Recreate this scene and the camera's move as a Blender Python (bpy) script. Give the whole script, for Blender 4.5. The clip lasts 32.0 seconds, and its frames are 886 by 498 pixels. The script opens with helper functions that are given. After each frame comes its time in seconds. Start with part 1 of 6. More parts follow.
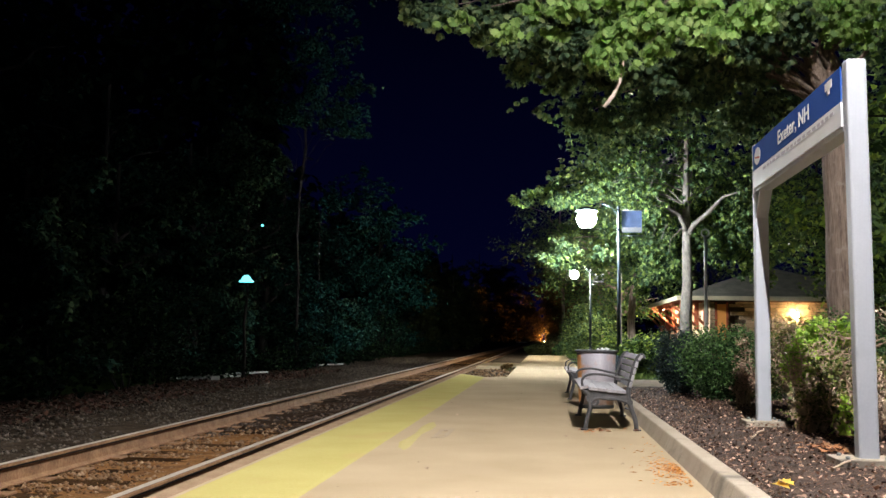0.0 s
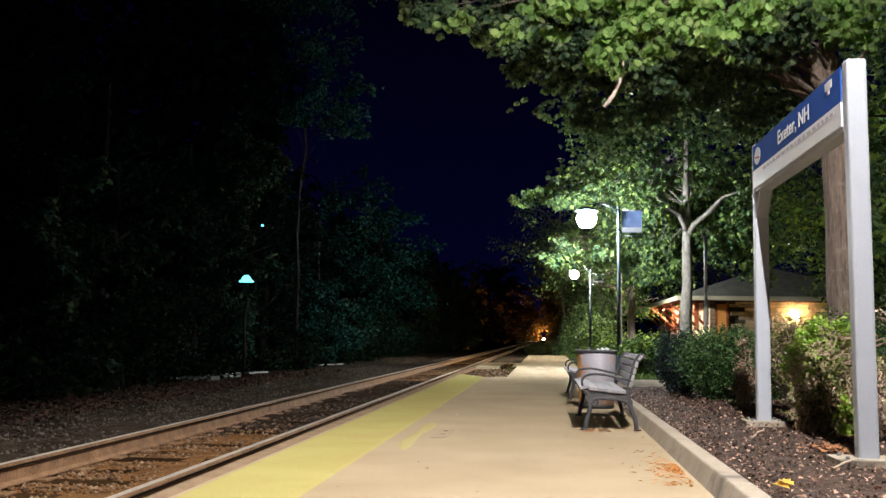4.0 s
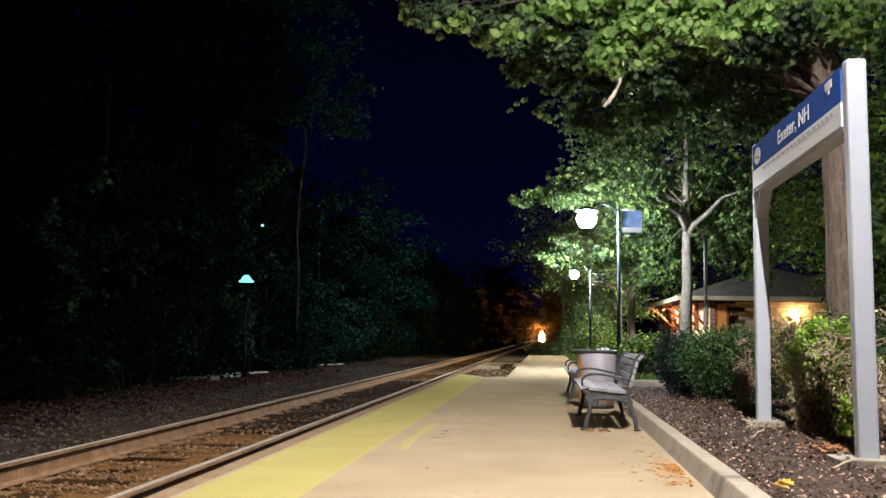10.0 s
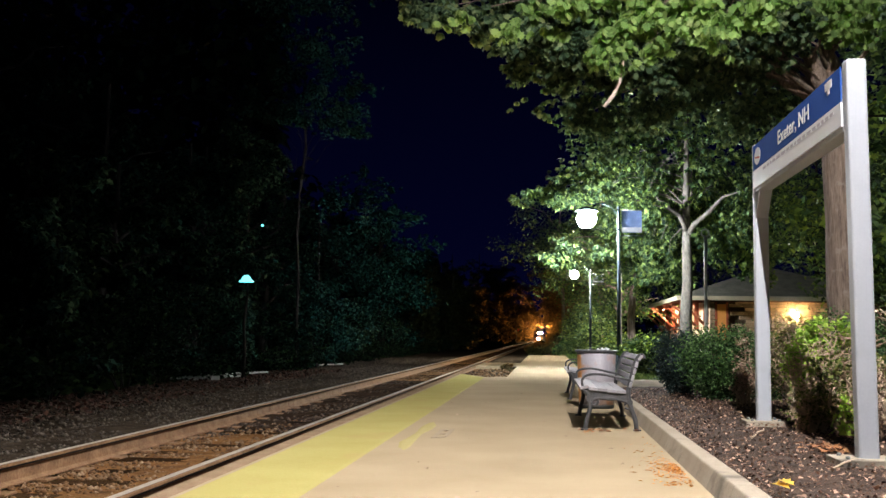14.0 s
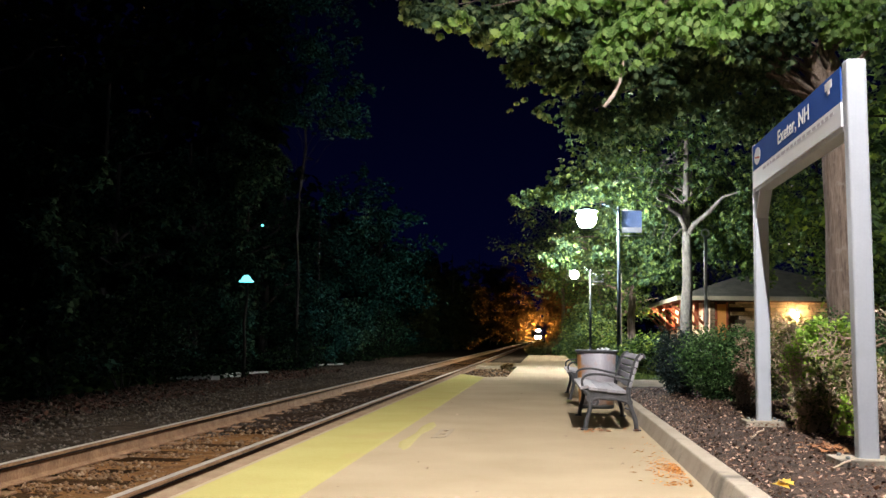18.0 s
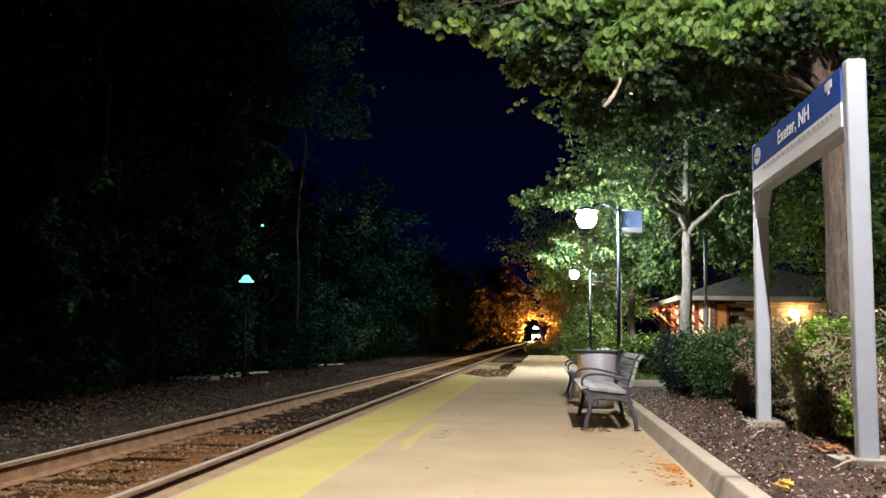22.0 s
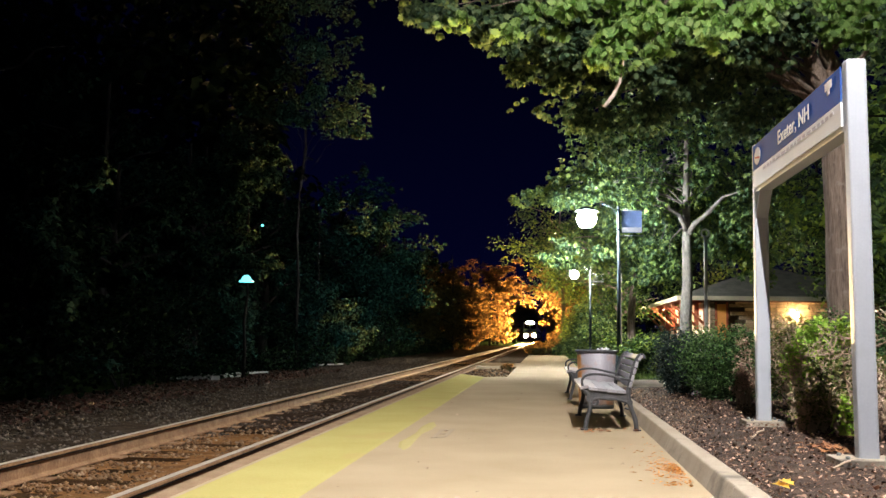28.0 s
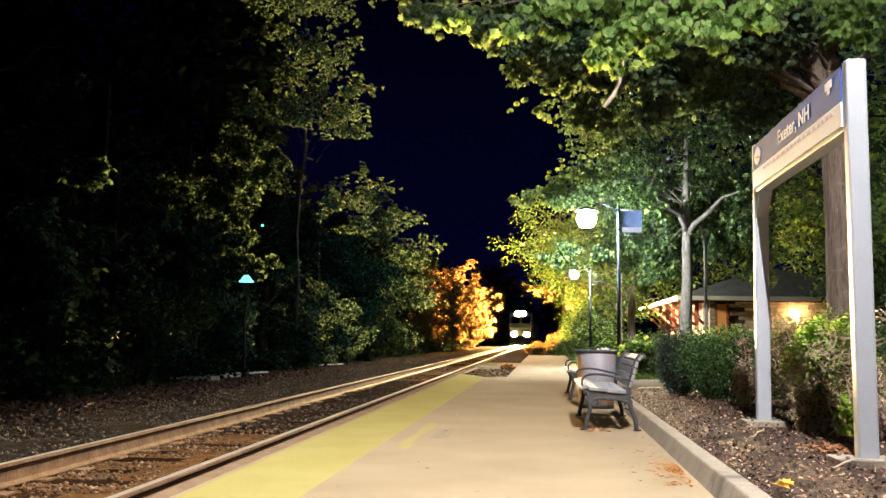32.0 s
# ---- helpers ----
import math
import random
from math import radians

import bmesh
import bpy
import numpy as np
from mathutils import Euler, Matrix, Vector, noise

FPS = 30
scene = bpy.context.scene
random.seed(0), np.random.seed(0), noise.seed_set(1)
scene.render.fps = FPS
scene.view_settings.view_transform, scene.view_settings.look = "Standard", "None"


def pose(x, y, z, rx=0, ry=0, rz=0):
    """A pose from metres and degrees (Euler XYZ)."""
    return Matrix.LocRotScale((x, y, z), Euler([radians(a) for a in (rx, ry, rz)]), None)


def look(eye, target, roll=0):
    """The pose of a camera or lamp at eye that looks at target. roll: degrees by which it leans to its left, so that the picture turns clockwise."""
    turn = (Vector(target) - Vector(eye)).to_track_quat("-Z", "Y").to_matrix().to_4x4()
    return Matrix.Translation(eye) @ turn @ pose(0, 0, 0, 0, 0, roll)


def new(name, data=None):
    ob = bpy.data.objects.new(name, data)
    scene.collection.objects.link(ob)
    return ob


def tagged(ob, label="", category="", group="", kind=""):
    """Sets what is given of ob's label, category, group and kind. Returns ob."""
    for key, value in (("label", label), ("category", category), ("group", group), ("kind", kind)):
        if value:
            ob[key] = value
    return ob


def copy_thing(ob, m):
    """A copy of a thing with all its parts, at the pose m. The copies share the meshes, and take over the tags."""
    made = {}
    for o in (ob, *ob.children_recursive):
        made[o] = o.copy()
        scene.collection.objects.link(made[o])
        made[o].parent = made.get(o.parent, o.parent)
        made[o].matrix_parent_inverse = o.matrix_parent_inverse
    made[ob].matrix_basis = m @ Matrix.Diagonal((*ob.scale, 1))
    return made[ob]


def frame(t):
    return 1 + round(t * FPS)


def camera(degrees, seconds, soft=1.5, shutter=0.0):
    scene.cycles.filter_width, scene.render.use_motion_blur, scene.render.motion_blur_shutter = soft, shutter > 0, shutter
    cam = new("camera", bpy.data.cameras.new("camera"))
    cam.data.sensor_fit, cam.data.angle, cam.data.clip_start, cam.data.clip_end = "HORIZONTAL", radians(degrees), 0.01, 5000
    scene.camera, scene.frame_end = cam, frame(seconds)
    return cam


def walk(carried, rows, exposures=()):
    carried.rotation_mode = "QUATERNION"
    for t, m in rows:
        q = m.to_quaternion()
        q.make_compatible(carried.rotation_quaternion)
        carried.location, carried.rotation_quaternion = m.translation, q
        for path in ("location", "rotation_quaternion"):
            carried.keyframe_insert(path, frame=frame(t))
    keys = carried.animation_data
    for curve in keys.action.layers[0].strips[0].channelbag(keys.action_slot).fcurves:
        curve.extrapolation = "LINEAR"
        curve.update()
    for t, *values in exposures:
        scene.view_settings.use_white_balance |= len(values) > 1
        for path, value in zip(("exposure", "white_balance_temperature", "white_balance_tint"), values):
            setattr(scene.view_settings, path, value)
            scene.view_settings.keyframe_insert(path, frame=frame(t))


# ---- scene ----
# ---- camera: it stands still on its tripod ----
cam = camera(47.07, 32.0)
EYE = (0.0, 0.0, 0.97)
AIM = (-0.1008577 * 20, 0.99120485 * 20, 0.97 + 0.08567776 * 20)
walk(cam, [(0.0, look(EYE, AIM, 0.69)), (32.0, look(EYE, AIM, 0.69))])

# ---- world: a clear navy night sky ----
world = bpy.data.worlds.new("night_sky")
scene.world = world
world.use_nodes = True
wn, wl = world.node_tree.nodes, world.node_tree.links
wbg = wn["Background"]
wtc = wn.new("ShaderNodeTexCoord")
wsep = wn.new("ShaderNodeSeparateXYZ")
wramp = wn.new("ShaderNodeValToRGB")
wl.new(wtc.outputs["Generated"], wsep.inputs[0])
wl.new(wsep.outputs["Z"], wramp.inputs[0])
wl.new(wramp.outputs[0], wbg.inputs[0])
wramp.color_ramp.elements[0].color = (0.0010, 0.0013, 0.0140, 1)
wramp.color_ramp.elements[1].color = (0.0002, 0.0003, 0.0030, 1)
wramp.color_ramp.elements[1].position = 0.34
wbg.inputs[1].default_value = 1.0
scene.view_settings.exposure = 0.0

LAMP_L = 1750.0      # radiance of the platform lamp globes
NEAR_L = 111000.0     # radiance of the small bright lamp above the near platform
TRAIN_L = 1100000.0  # radiance of the locomotive's lamps

RND = random.Random(11)


# ---- materials ----
def node_mat(name):
    m = bpy.data.materials.new(name)
    m.use_nodes = True
    return m, m.node_tree.nodes, m.node_tree.links, m.node_tree.nodes["Principled BSDF"]


def mat(name, dark, light, scale=6.0, fine=60.0, rough=0.7, metal=0.0, bump=0.25, depth=0.01, vary=0.0, stretch=(1, 1, 1), stain=None, stain_scale=1.3, stain_at=0.58):
    """Two-scale noise colour with fine relief, and stains where given."""
    m, n, l, p = node_mat(name)
    tc, mp = n.new("ShaderNodeTexCoord"), n.new("ShaderNodeMapping")
    mp.inputs["Scale"].default_value = stretch
    l.new(tc.outputs["Object"], mp.inputs["Vector"])
    a, b = n.new("ShaderNodeTexNoise"), n.new("ShaderNodeTexNoise")
    a.inputs["Scale"].default_value, b.inputs["Scale"].default_value = scale, fine
    a.inputs["Detail"].default_value, b.inputs["Detail"].default_value = 6, 4
    l.new(mp.outputs[0], a.inputs["Vector"]), l.new(mp.outputs[0], b.inputs["Vector"])
    mx = n.new("ShaderNodeMix")
    mx.inputs["Factor"].default_value = 0.45
    l.new(a.outputs["Fac"], mx.inputs["A"]), l.new(b.outputs["Fac"], mx.inputs["B"])
    r = n.new("ShaderNodeValToRGB")
    r.color_ramp.elements[0].position, r.color_ramp.elements[1].position = 0.33, 0.67
    r.color_ramp.elements[0].color, r.color_ramp.elements[1].color = (*dark, 1), (*light, 1)
    l.new(mx.outputs["Result"], r.inputs[0])
    out = r.outputs[0]
    if stain:
        s = n.new("ShaderNodeTexNoise")
        s.inputs["Scale"].default_value, s.inputs["Detail"].default_value = stain_scale, 8
        l.new(tc.outputs["Object"], s.inputs["Vector"])
        sr = n.new("ShaderNodeValToRGB")
        sr.color_ramp.elements[0].position, sr.color_ramp.elements[1].position = stain_at, stain_at + 0.14
        l.new(s.outputs["Fac"], sr.inputs[0])
        sm = n.new("ShaderNodeMix")
        sm.data_type = "RGBA"
        l.new(sr.outputs[0], sm.inputs["Factor"]), l.new(out, sm.inputs["A"])
        sm.inputs["B"].default_value = (*stain, 1)
        out = sm.outputs["Result"]
    if vary:
        oi, hs, ma = n.new("ShaderNodeObjectInfo"), n.new("ShaderNodeHueSaturation"), n.new("ShaderNodeMapRange")
        ma.inputs["To Min"].default_value, ma.inputs["To Max"].default_value = 1 - vary, 1 + vary
        l.new(oi.outputs["Random"], ma.inputs["Value"]), l.new(ma.outputs[0], hs.inputs["Value"])
        l.new(out, hs.inputs["Color"])
        out = hs.outputs[0]
    l.new(out, p.inputs["Base Color"])
    p.inputs["Roughness"].default_value, p.inputs["Metallic"].default_value = rough, metal
    p.inputs["Specular IOR Level"].default_value = 0.15 if rough > 0.84 else 0.5
    if bump:
        bp = n.new("ShaderNodeBump")
        bp.inputs["Strength"].default_value, bp.inputs["Distance"].default_value = bump, depth
        l.new(b.outputs["Fac"], bp.inputs["Height"]), l.new(bp.outputs[0], p.inputs["Normal"])
    return m


def island_mat(name, colours, rough=0.6, through_light=0.0, bump=0.0, through_colours=None, sheen=0.25):
    """A colour of its own for each leaf, stone or chip of a joined mesh."""
    m, n, l, p = node_mat(name)
    g, r = n.new("ShaderNodeNewGeometry"), n.new("ShaderNodeValToRGB")
    r.color_ramp.interpolation = "LINEAR"
    while len(r.color_ramp.elements) < len(colours):
        r.color_ramp.elements.new(0.5)
    for i, c in enumerate(colours):
        r.color_ramp.elements[i].position = i / (len(colours) - 1)
        r.color_ramp.elements[i].color = (*c, 1)
    l.new(g.outputs["Random Per Island"], r.inputs[0])
    tc, nz, hs = n.new("ShaderNodeTexCoord"), n.new("ShaderNodeTexNoise"), n.new("ShaderNodeHueSaturation")
    nz.inputs["Scale"].default_value = 25
    mr = n.new("ShaderNodeMapRange")
    mr.inputs["To Min"].default_value, mr.inputs["To Max"].default_value = 0.65, 1.35
    l.new(tc.outputs["Object"], nz.inputs["Vector"]), l.new(nz.outputs["Fac"], mr.inputs["Value"])
    l.new(mr.outputs[0], hs.inputs["Value"]), l.new(r.outputs[0], hs.inputs["Color"])
    l.new(hs.outputs[0], p.inputs["Base Color"])
    p.inputs["Roughness"].default_value, p.inputs["Specular IOR Level"].default_value = rough, sheen
    if bump:
        bp = n.new("ShaderNodeBump")
        bp.inputs["Strength"].default_value, bp.inputs["Distance"].default_value = bump, 0.01
        l.new(nz.outputs["Fac"], bp.inputs["Height"]), l.new(bp.outputs[0], p.inputs["Normal"])
    if through_light:
        tr, mx = n.new("ShaderNodeBsdfTranslucent"), n.new("ShaderNodeMixShader")
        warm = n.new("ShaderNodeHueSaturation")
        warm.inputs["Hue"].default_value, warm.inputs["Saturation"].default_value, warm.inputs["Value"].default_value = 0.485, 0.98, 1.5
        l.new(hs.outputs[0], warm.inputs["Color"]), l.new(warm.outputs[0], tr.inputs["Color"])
        if through_colours:
            r2 = n.new("ShaderNodeValToRGB")
            while len(r2.color_ramp.elements) < len(through_colours):
                r2.color_ramp.elements.new(0.5)
            for i, c in enumerate(through_colours):
                r2.color_ramp.elements[i].position = i / (len(through_colours) - 1)
                r2.color_ramp.elements[i].color = (*c, 1)
            l.new(g.outputs["Random Per Island"], r2.inputs[0]), l.new(r2.outputs[0], tr.inputs["Color"])
        mx.inputs[0].default_value = through_light
        l.new(p.outputs[0], mx.inputs[1]), l.new(tr.outputs[0], mx.inputs[2])
        l.new(mx.outputs[0], n["Material Output"].inputs["Surface"])
    return m


def glow(name, colour, strength):
    m, n, l, p = node_mat(name)
    p.inputs["Base Color"].default_value = (*colour, 1)
    p.inputs["Emission Color"].default_value = (*colour, 1)
    p.inputs["Emission Strength"].default_value = strength
    return m


def glass_mat(name, colour):
    m, n, l, p = node_mat(name)
    p.inputs["Base Color"].default_value = (*colour, 1)
    p.inputs["Roughness"].default_value, p.inputs["IOR"].default_value = 0.06, 1.5
    return m


M = dict(
    concrete=mat("platform_concrete", (0.335, 0.257, 0.160), (0.425, 0.332, 0.216), 1.1, 90, 0.85, bump=0.15, depth=0.004, stain=(0.368, 0.284, 0.184), stain_scale=0.9),
    lip=mat("platform_edge_concrete", (0.208, 0.132, 0.08), (0.336, 0.232, 0.152), 4, 70, 0.9, bump=0.4),
    curb=mat("curb_concrete", (0.3034, 0.2501, 0.1927), (0.4264, 0.3608, 0.2829), 3, 60, 0.88, bump=0.25, stain=(0.1804, 0.1558, 0.1312), stain_scale=2.2),
    yellow=mat("yellow_paint", (0.385, 0.325, 0.108), (0.445, 0.385, 0.150), 1.6, 50, 0.7, bump=0.2, depth=0.003, stain=(0.416, 0.32, 0.128), stain_scale=1.0),
    worn=mat("worn_paint", (0.4, 0.332, 0.136), (0.448, 0.372, 0.176), 9, 60, 0.8, bump=0.1),
    faded=mat("faded_mark", (0.32, 0.252, 0.176), (0.4, 0.316, 0.22), 12, 70, 0.85, bump=0.1),
    mulch=mat("mulch", (0.022, 0.014, 0.011), (0.11, 0.07, 0.052), 5, 45, 0.95, bump=1.0, depth=0.03),
    grass=mat("dark_grass", (0.012, 0.02, 0.006), (0.04, 0.06, 0.02), 3, 40, 0.95, bump=0.8, depth=0.03),
    lawn=mat("lawn_soil", (0.03, 0.045, 0.012), (0.075, 0.11, 0.03), 3, 40, 0.95, bump=0.8, depth=0.03, stain=(0.10, 0.085, 0.045), stain_scale=0.9),
    gravel=mat("gravel_ground", (0.024, 0.0176, 0.0128), (0.084, 0.0624, 0.0448), 4, 35, 0.95, bump=1.0, depth=0.03, stain=(0.032, 0.024, 0.0176), stain_scale=0.8),
    trackbed=mat("rusty_ballast", (0.105, 0.0465, 0.0165), (0.27, 0.1387, 0.06), 3, 30, 0.95, bump=1.0, depth=0.03, stain=(0.02625, 0.0165, 0.0105), stain_scale=1.5),
    mattblack=mat("matt_black", (0.006, 0.005, 0.005), (0.018, 0.014, 0.012), 6, 60, 0.9, bump=0.2),
    oilybed=mat("oily_ballast_bed", (0.014, 0.010, 0.008), (0.075, 0.048, 0.033), 3, 30, 0.95, bump=1.0, depth=0.03, stain=(0.07, 0.045, 0.03), stain_scale=1.1),
    tie=mat("weathered_tie", (0.0176, 0.0096, 0.0048), (0.068, 0.036, 0.0176), 4, 40, 0.95, bump=0.7, vary=0.35, stretch=(1, 8, 8)),
    railside=mat("rusty_rail", (0.136, 0.068, 0.0336), (0.304, 0.172, 0.092), 5, 40, 0.85, metal=0.1, bump=0.3),
    railtop=mat("worn_railhead", (0.391, 0.3272, 0.2635), (0.527, 0.4505, 0.3655), 9, 90, 0.42, metal=0.25, bump=0.05),
    postpaint=mat("grey_sign_paint", (0.385, 0.40, 0.445), (0.435, 0.45, 0.495), 2, 80, 0.5, bump=0.05, depth=0.002, stain=(0.37, 0.385, 0.42), stain_scale=3),
    blue=mat("sign_blue", (0.012, 0.06, 0.30), (0.02, 0.085, 0.37), 2, 60, 0.9, bump=0.02),
    white=mat("sign_white", (0.76, 0.76, 0.80), (0.84, 0.84, 0.87), 3, 60, 0.4, bump=0.02),
    bars=mat("small_print", (0.40, 0.36, 0.42), (0.46, 0.42, 0.48), 9, 60, 0.5, bump=0),
    redmark=mat("sign_red", (0.45, 0.05, 0.04), (0.55, 0.08, 0.06), 9, 60, 0.5, bump=0),
    slat=mat("grey_painted_slat", (0.27, 0.255, 0.27), (0.40, 0.38, 0.40), 5, 60, 0.86, bump=0.25, depth=0.004, vary=0.12, stretch=(6, 1, 6)),
    iron=mat("dark_cast_iron", (0.035, 0.035, 0.038), (0.10, 0.097, 0.102), 8, 70, 0.6, metal=0.2, bump=0.15),
    binside=mat("bin_steel", (0.33, 0.31, 0.35), (0.50, 0.46, 0.50), 4, 50, 0.6, metal=0.15, bump=0.1, stretch=(3, 3, 0.5), stain=(0.50, 0.27, 0.17), stain_scale=3.5, stain_at=0.53),
    # orange light on the bin's left side, put into a colour
    rust=mat("bin_orange_light", (0.55, 0.26, 0.10), (0.75, 0.40, 0.18), 9, 60, 0.7, bump=0.2),
    pole=mat("dark_green_pole", (0.02, 0.028, 0.034), (0.05, 0.065, 0.075), 6, 60, 0.85, metal=0.0, bump=0.1),
    steelpole=mat("grey_pole", (0.13, 0.14, 0.14), (0.24, 0.25, 0.24), 6, 60, 0.85, metal=0.0, bump=0.1),
    galvanised=mat("galvanised_pole", (0.34, 0.35, 0.35), (0.50, 0.51, 0.50), 6, 60, 0.7, metal=0.1, bump=0.1),
    palebanner=mat("pale_banner", (0.38, 0.44, 0.52), (0.50, 0.55, 0.60), 3, 40, 0.8, bump=0.2),
    banner=mat("blue_banner", (0.06, 0.10, 0.22), (0.11, 0.16, 0.30), 3, 40, 0.8, bump=0.2),
    bannerfoot=mat("banner_foot", (0.25, 0.26, 0.30), (0.38, 0.38, 0.42), 3, 40, 0.8, bump=0.2),
    bark=mat("oak_bark", (0.10, 0.07, 0.055), (0.36, 0.27, 0.215), 9, 34, 0.95, bump=1.0, depth=0.035, stretch=(2.6, 2.6, 0.22), stain=(0.34, 0.28, 0.235), stain_scale=6.0, stain_at=0.62),
    palebark=mat("pale_bark", (0.05, 0.045, 0.038), (0.19, 0.17, 0.145), 5, 25, 0.95, bump=0.6, depth=0.02, stretch=(2, 2, 0.6)),
    # near black, so that trunks in the unlit wood don't show
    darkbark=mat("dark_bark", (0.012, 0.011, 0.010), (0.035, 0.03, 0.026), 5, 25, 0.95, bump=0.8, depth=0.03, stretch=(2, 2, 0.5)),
    twig=mat("dry_twig", (0.34, 0.25, 0.17), (0.60, 0.46, 0.34), 8, 60, 0.9, bump=0.3),
    stick=mat("bare_stick", (0.50, 0.40, 0.34), (0.66, 0.54, 0.47), 8, 60, 0.9, bump=0.3),
    roof=mat("grey_shingle", (0.10, 0.11, 0.105), (0.20, 0.21, 0.20), 2, 14, 0.9, bump=0.6, depth=0.02),
    fascia=mat("cream_fascia", (0.55, 0.52, 0.43), (0.68, 0.64, 0.54), 2, 30, 0.6, bump=0.1),
    stone=mat("brown_stone", (0.16, 0.13, 0.10), (0.36, 0.29, 0.22), 4, 24, 0.9, bump=0.7, depth=0.02, vary=0.25),
    mortar=mat("mortar", (0.05, 0.04, 0.03), (0.11, 0.09, 0.07), 5, 40, 0.95, bump=0.3),
    redwood=mat("red_timber", (0.19, 0.045, 0.022), (0.31, 0.085, 0.04), 5, 40, 0.7, bump=0.3),
    door=mat("orange_door", (0.55, 0.23, 0.06), (0.70, 0.33, 0.10), 4, 40, 0.55, bump=0.1),
    plaster=mat("cream_plaster", (0.58, 0.47, 0.36), (0.70, 0.59, 0.47), 3, 50, 0.85, bump=0.1),
    board=mat("bleached_board", (0.34, 0.33, 0.31), (0.58, 0.56, 0.52), 6, 50, 0.85, bump=0.4, vary=0.3),
    trainpaint=mat("train_grey", (0.25, 0.26, 0.28), (0.36, 0.37, 0.40), 3, 40, 0.4, metal=0.3, bump=0.05),
    trainblue=mat("train_blue", (0.02, 0.04, 0.13), (0.035, 0.06, 0.18), 3, 40, 0.4, bump=0.05),
    trainblack=mat("train_underframe", (0.012, 0.012, 0.012), (0.03, 0.028, 0.027), 3, 40, 0.7, bump=0.2),
    trainglass=glass_mat("dark_glass", (0.01, 0.012, 0.015)),
    rubber=mat("black_plastic", (0.01, 0.01, 0.01), (0.03, 0.03, 0.03), 5, 60, 0.6, bump=0.1),
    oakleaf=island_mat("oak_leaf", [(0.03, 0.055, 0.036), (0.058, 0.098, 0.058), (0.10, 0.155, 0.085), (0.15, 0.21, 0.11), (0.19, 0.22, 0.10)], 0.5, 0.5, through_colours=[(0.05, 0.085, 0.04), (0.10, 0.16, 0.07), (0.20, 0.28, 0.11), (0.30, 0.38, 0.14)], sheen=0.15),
    # lighter copy of the oak leaf, with lamp light put into the colour
    litoakleaf=island_mat("lit_oak_leaf", [(0.10, 0.17, 0.06), (0.16, 0.25, 0.08), (0.22, 0.33, 0.11), (0.26, 0.33, 0.12)], 0.5, 0.55, through_colours=[(0.22, 0.36, 0.09), (0.36, 0.54, 0.13), (0.48, 0.66, 0.18)], sheen=0.15),
    mapleleaf=island_mat("maple_leaf", [(0.026, 0.048, 0.026), (0.056, 0.095, 0.048), (0.11, 0.17, 0.068), (0.22, 0.29, 0.085)], 0.5, 0.42, through_colours=[(0.037, 0.07, 0.024), (0.08, 0.14, 0.038), (0.18, 0.26, 0.045), (0.34, 0.43, 0.05)], sheen=0.10),
    # the unlit wood's darkness is put into these leaf colours
    forestleaf=island_mat("unlit_forest_leaf", [(0.001, 0.005, 0.005), (0.002, 0.008, 0.008), (0.004, 0.018, 0.016), (0.012, 0.04, 0.032), (0.035, 0.08, 0.05)], 0.85, 0.4, sheen=0.02,
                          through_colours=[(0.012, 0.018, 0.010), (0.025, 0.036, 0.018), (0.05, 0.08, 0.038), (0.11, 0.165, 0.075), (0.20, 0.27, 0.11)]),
    # teal lamp light on the wood's edge is put into the leaf colour
    edgeleaf=island_mat("lamplit_edge_leaf", [(0.001, 0.008, 0.009), (0.004, 0.026, 0.027), (0.014, 0.07, 0.066), (0.05, 0.15, 0.12)], 0.8, 0.38, sheen=0.02, through_colours=[(0.026, 0.038, 0.020), (0.05, 0.08, 0.04), (0.11, 0.165, 0.08), (0.20, 0.27, 0.12)]),
    # orange through-colours stand in for the glow round the headlamps
    haloleaf=island_mat("halo_tinted_leaf", [(0.02, 0.035, 0.014), (0.04, 0.065, 0.024), (0.07, 0.10, 0.035)], 0.7, 0.55, through_colours=[(0.15, 0.072, 0.026), (0.25, 0.125, 0.04), (0.38, 0.20, 0.06)]),
    blade=island_mat("grass_blade", [(0.05, 0.09, 0.02), (0.09, 0.15, 0.035), (0.14, 0.19, 0.05)], 0.6, 0.3),
    # mostly near black for shade, with a few brighter leaves as highlights
    underleaf=island_mat("shaded_undergrowth_leaf", [(0.003, 0.007, 0.005), (0.004, 0.009, 0.006), (0.005, 0.013, 0.008), (0.010, 0.023, 0.010), (0.03, 0.057, 0.021)], 0.85, 0.12, sheen=0.03),
    # near black: the darkness of unlit woods is put into this colour
    unlitleaf=island_mat("unlit_wood_leaf", [(0.003, 0.006, 0.005), (0.006, 0.012, 0.009), (0.012, 0.02, 0.012)], 0.9, 0.2, sheen=0.02),
    hedgeleaf=island_mat("hedge_leaf", [(0.014, 0.034, 0.012), (0.055, 0.12, 0.04), (0.16, 0.28, 0.09)], 0.5, 0.3),
    # the left clipped shrub's darkness is put into this leaf colour
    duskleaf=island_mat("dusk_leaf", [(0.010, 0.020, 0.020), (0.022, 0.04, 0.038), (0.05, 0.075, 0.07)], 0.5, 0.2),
    brightleaf=island_mat("azalea_leaf", [(0.13, 0.24, 0.035), (0.28, 0.46, 0.07), (0.40, 0.58, 0.10), (0.22, 0.34, 0.05)], 0.5, 0.35),
    oliveleaf=island_mat("olive_leaf", [(0.05, 0.075, 0.02), (0.11, 0.15, 0.035), (0.20, 0.23, 0.06), (0.16, 0.13, 0.05)], 0.6, 0.3),
